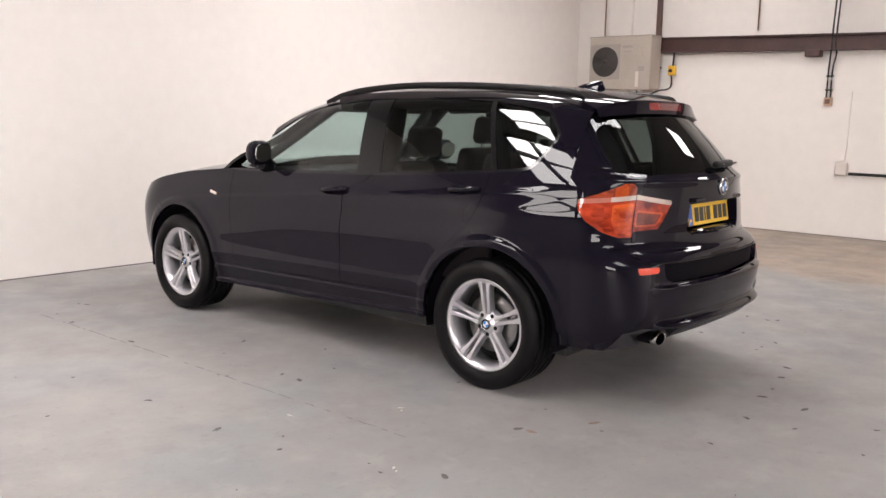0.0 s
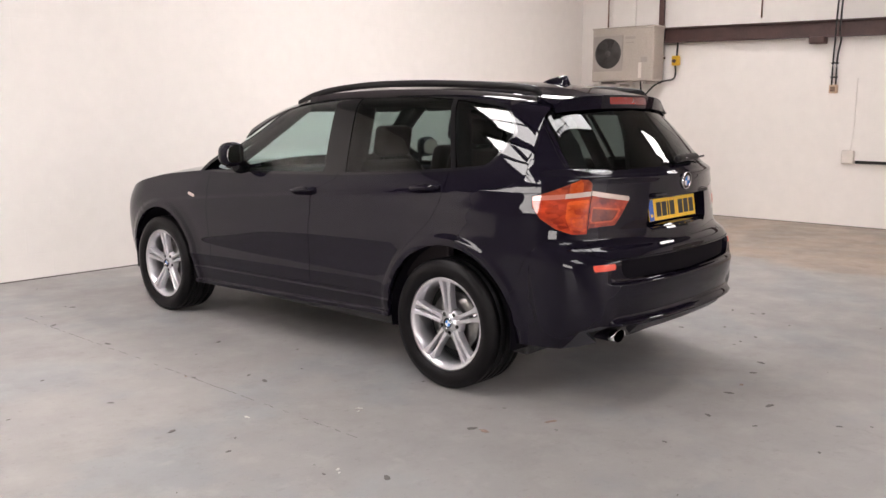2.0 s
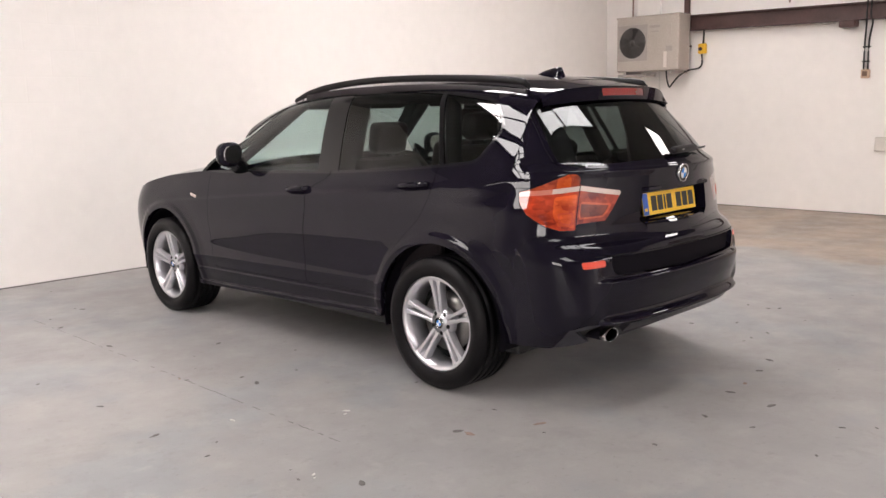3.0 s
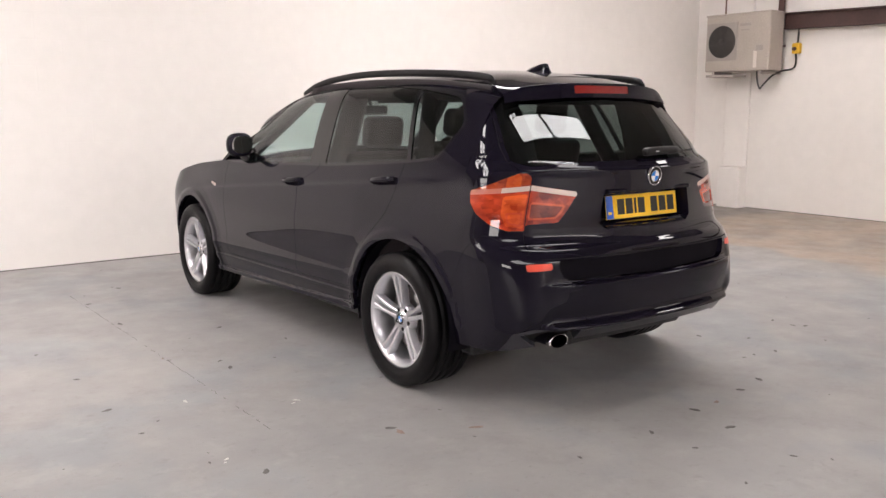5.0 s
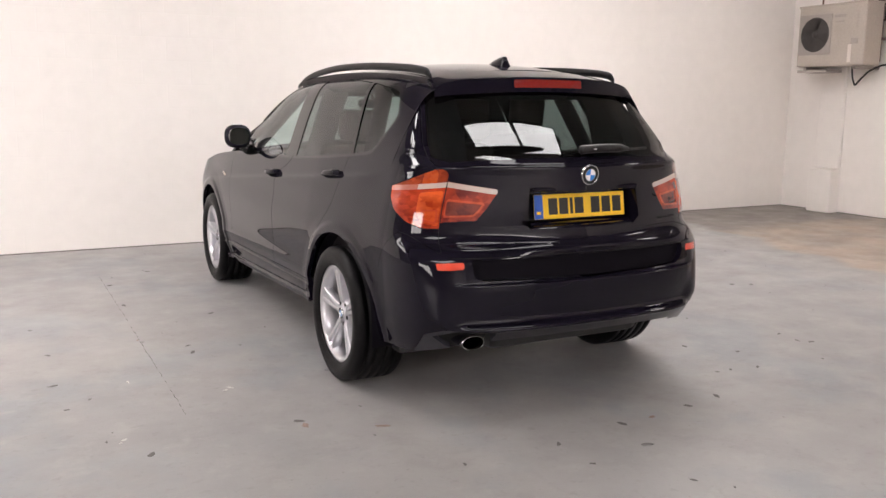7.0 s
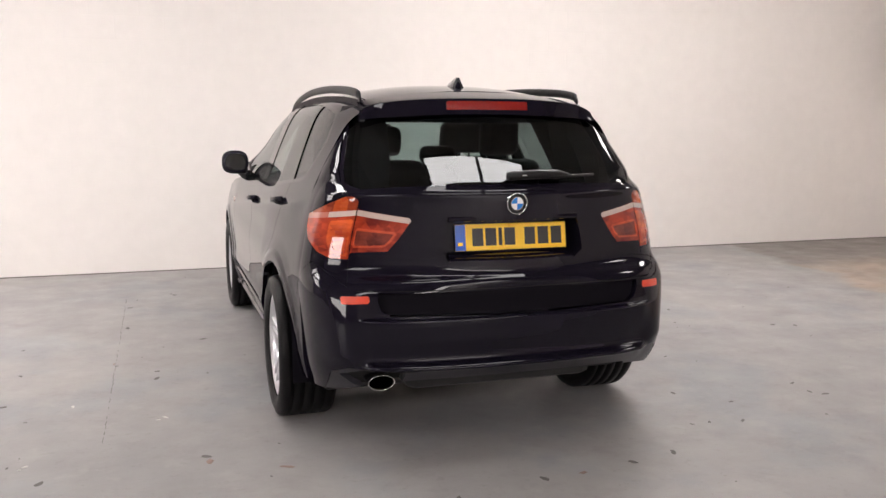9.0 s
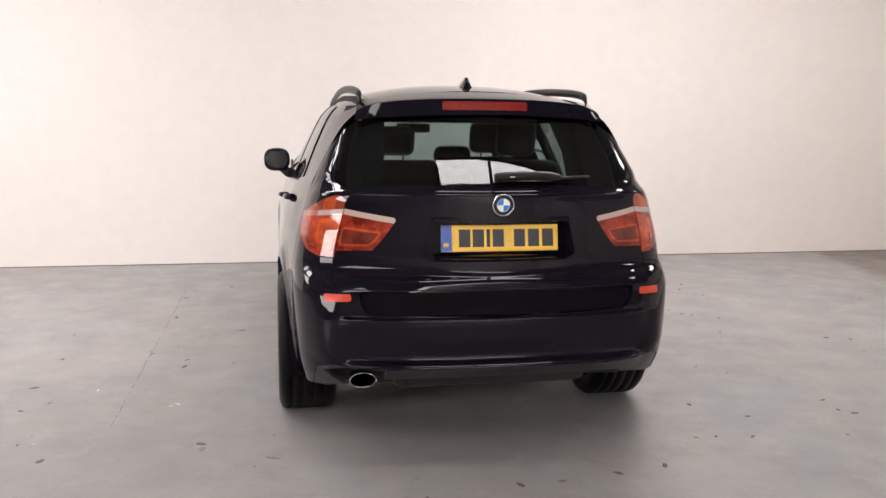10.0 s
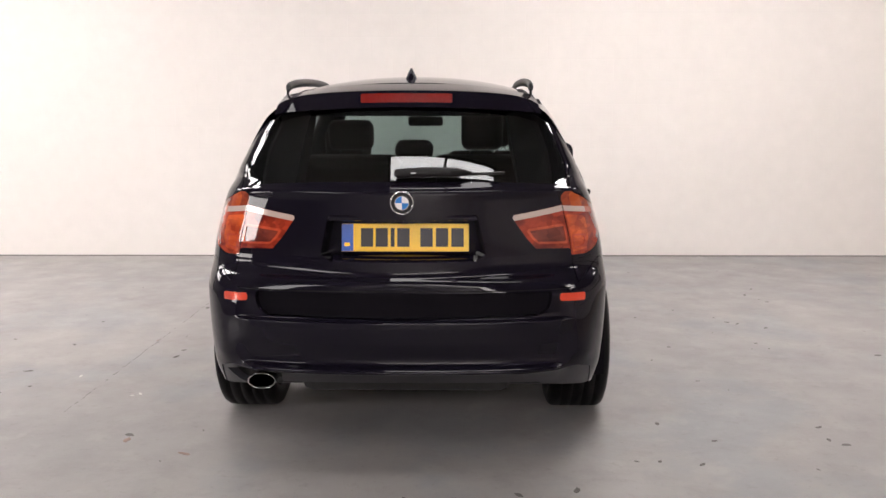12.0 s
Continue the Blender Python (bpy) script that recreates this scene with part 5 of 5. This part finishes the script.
for dy, dz, w_, h_, mat in ((-0.13, 0.62, 0.17, 0.035, AC_DIM), (-0.13, 0.55, 0.13, 0.02, AC_DIM), (-0.36, 0.30, 0.10, 0.07, AC_DIM), (-0.36, 0.55, 0.07, 0.20, AC_WHITE), (-0.30, 0.15, 0.05, 0.22, PLASTIC_WHITE)):
    part("label_plate", box((0.006, w_, h_), (-0.003, dy, dz), 0.002), mat, unit)
for y in (-0.38, 0.36):
    part("bracket", box((0.46, 0.045, 0.04), (0.23, y, -0.022), 0.004), AC_DIM, unit)
part("drip_tray", box((0.30, 0.46, 0.035), (0.16, 0.26, -0.058), 0.006), AC_DIM, unit)
part("hose", tube(spline([(0.20, -0.205, 0.0), (0.20, -0.210, -0.07), (0.20, -0.225, -0.15), (0.21, -0.245, -0.22), (0.22, -0.255, -0.238)], 24), 0.011, 8), CABLE, unit)

# ---------------------------------------------------------------- marks on the floor


def blobs(name, places, size, material, label, z=0.002, stretch=2.2):
    """Thin uneven flakes lying on the floor, joined."""
    bm = bmesh.new()
    for x, y in places:
        s, a = size * random.uniform(0.5, 1.35), random.uniform(0, math.pi)
        n = 9
        ring = []
        for i in range(n):
            t = 2 * math.pi * i / n
            r = s * random.uniform(0.55, 1.15)
            px, py = r * math.cos(t) * stretch ** 0.5, r * math.sin(t) / stretch ** 0.5
            ring.append((x + px * math.cos(a) - py * math.sin(a), y + px * math.sin(a) + py * math.cos(a)))
        top = [bm.verts.new((p[0], p[1], z)) for p in ring]
        low = [bm.verts.new((x + (p[0] - x) * 1.06, y + (p[1] - y) * 1.06, 0.0002)) for p in ring]
        bm.faces.new(top)
        for i in range(n):
            bm.faces.new((top[i], low[i], low[(i + 1) % n], top[(i + 1) % n]))
    return tagged(part(name, bm, material), label, "floor mark", "", "stuff")


random.seed(5)
MARKS = [(-1.36, 3.38), (-1.66, 3.24), (-1.71, 2.93), (-1.7, 2.19), (-2.32, 1.72), (-2.25, 1.09), (-2.7, 1.22), (-2.26, 0.5), (-2.22, 0.1), (-1.73, 1.15), (-2.1, -0.39), (-1.95, -0.61), (-1.5, 0.96),
         (-1.5, 0.81), (0.46, -1.13), (0.02, -1.18), (-0.04, -1.42), (-0.37, -1.48), (-0.11, -1.78), (-0.5, -1.82), (-0.84, -1.26), (-1.29, -0.51), (-0.38, -1.25), (2.35, 1.58), (3.92, 2.1), (2.79, 0.89),
         (2.93, 0.82), (1.17, -0.33), (0.98, -0.79), (1.08, -0.79), (1.9, -0.53), (1.95, -0.59), (1.92, -0.37), (1.38, -0.55), (0.69, -1.08), (1.25, -0.82), (-1.39, 3.45), (-1.2, 1.7), (2.70, 2.95), (2.66, 2.44), (2.57, 2.71), (2.62, 2.52), (1.56, 1.07), (2.13, 1.75), (2.19, 1.70), (1.55, 0.35)]
blobs("floor_scuff", MARKS, 0.015, SCUFF, "dark scuff marks on the grey floor")
more = []
for _ in range(100):
    x, y = random.uniform(-5, 4.4), random.uniform(-3.2, 4.4)
    if not (-0.9 < x < 0.9 and -0.8 < y < 3.6):
        more.append((x, y))
blobs("floor_speck", more, 0.006, SCUFF, "small dark specks scattered on the grey floor")
blobs("paint_fleck", [(-1.91, 0.4), (-1.46, 0.09), (-1.49, 0.06), (-2.03, -0.4), (-2.05, -0.43)], 0.011, FLECK, "small white paint flecks on the grey floor", 0.003)
blobs("rust_stain", [(0.2, -1.17), (-1.75, 1.2), (-1.28, -0.57), (-0.97, -0.73)], 0.016, RUST, "faint reddish stains on the grey floor")

# hairline joint in the slab, running beside the car
bm = bmesh.new()
count = 90
rows = []
for i in range(count + 1):
    y = -0.2 + 3.5 * i / count
    x = -1.74 - 0.012 * (i / count - 0.5) + random.uniform(-0.004, 0.004)
    half = 0.0011 * random.uniform(0.1, 1.2)
    rows.append([bm.verts.new((x + dx, y, z)) for dx, z in ((-half - 0.0008, 0.0004), (-half, 0.0014), (half, 0.0014), (half + 0.0008, 0.0004))])
for a, b in zip(rows, rows[1:]):
    if random.random() < 0.6:
        for i in range(3):
            bm.faces.new((a[i], a[i + 1], b[i + 1], b[i]))
tagged(part("floor_joint", bm, SCUFF), "thin dark hairline joint in the grey floor", "floor mark", "", "stuff")
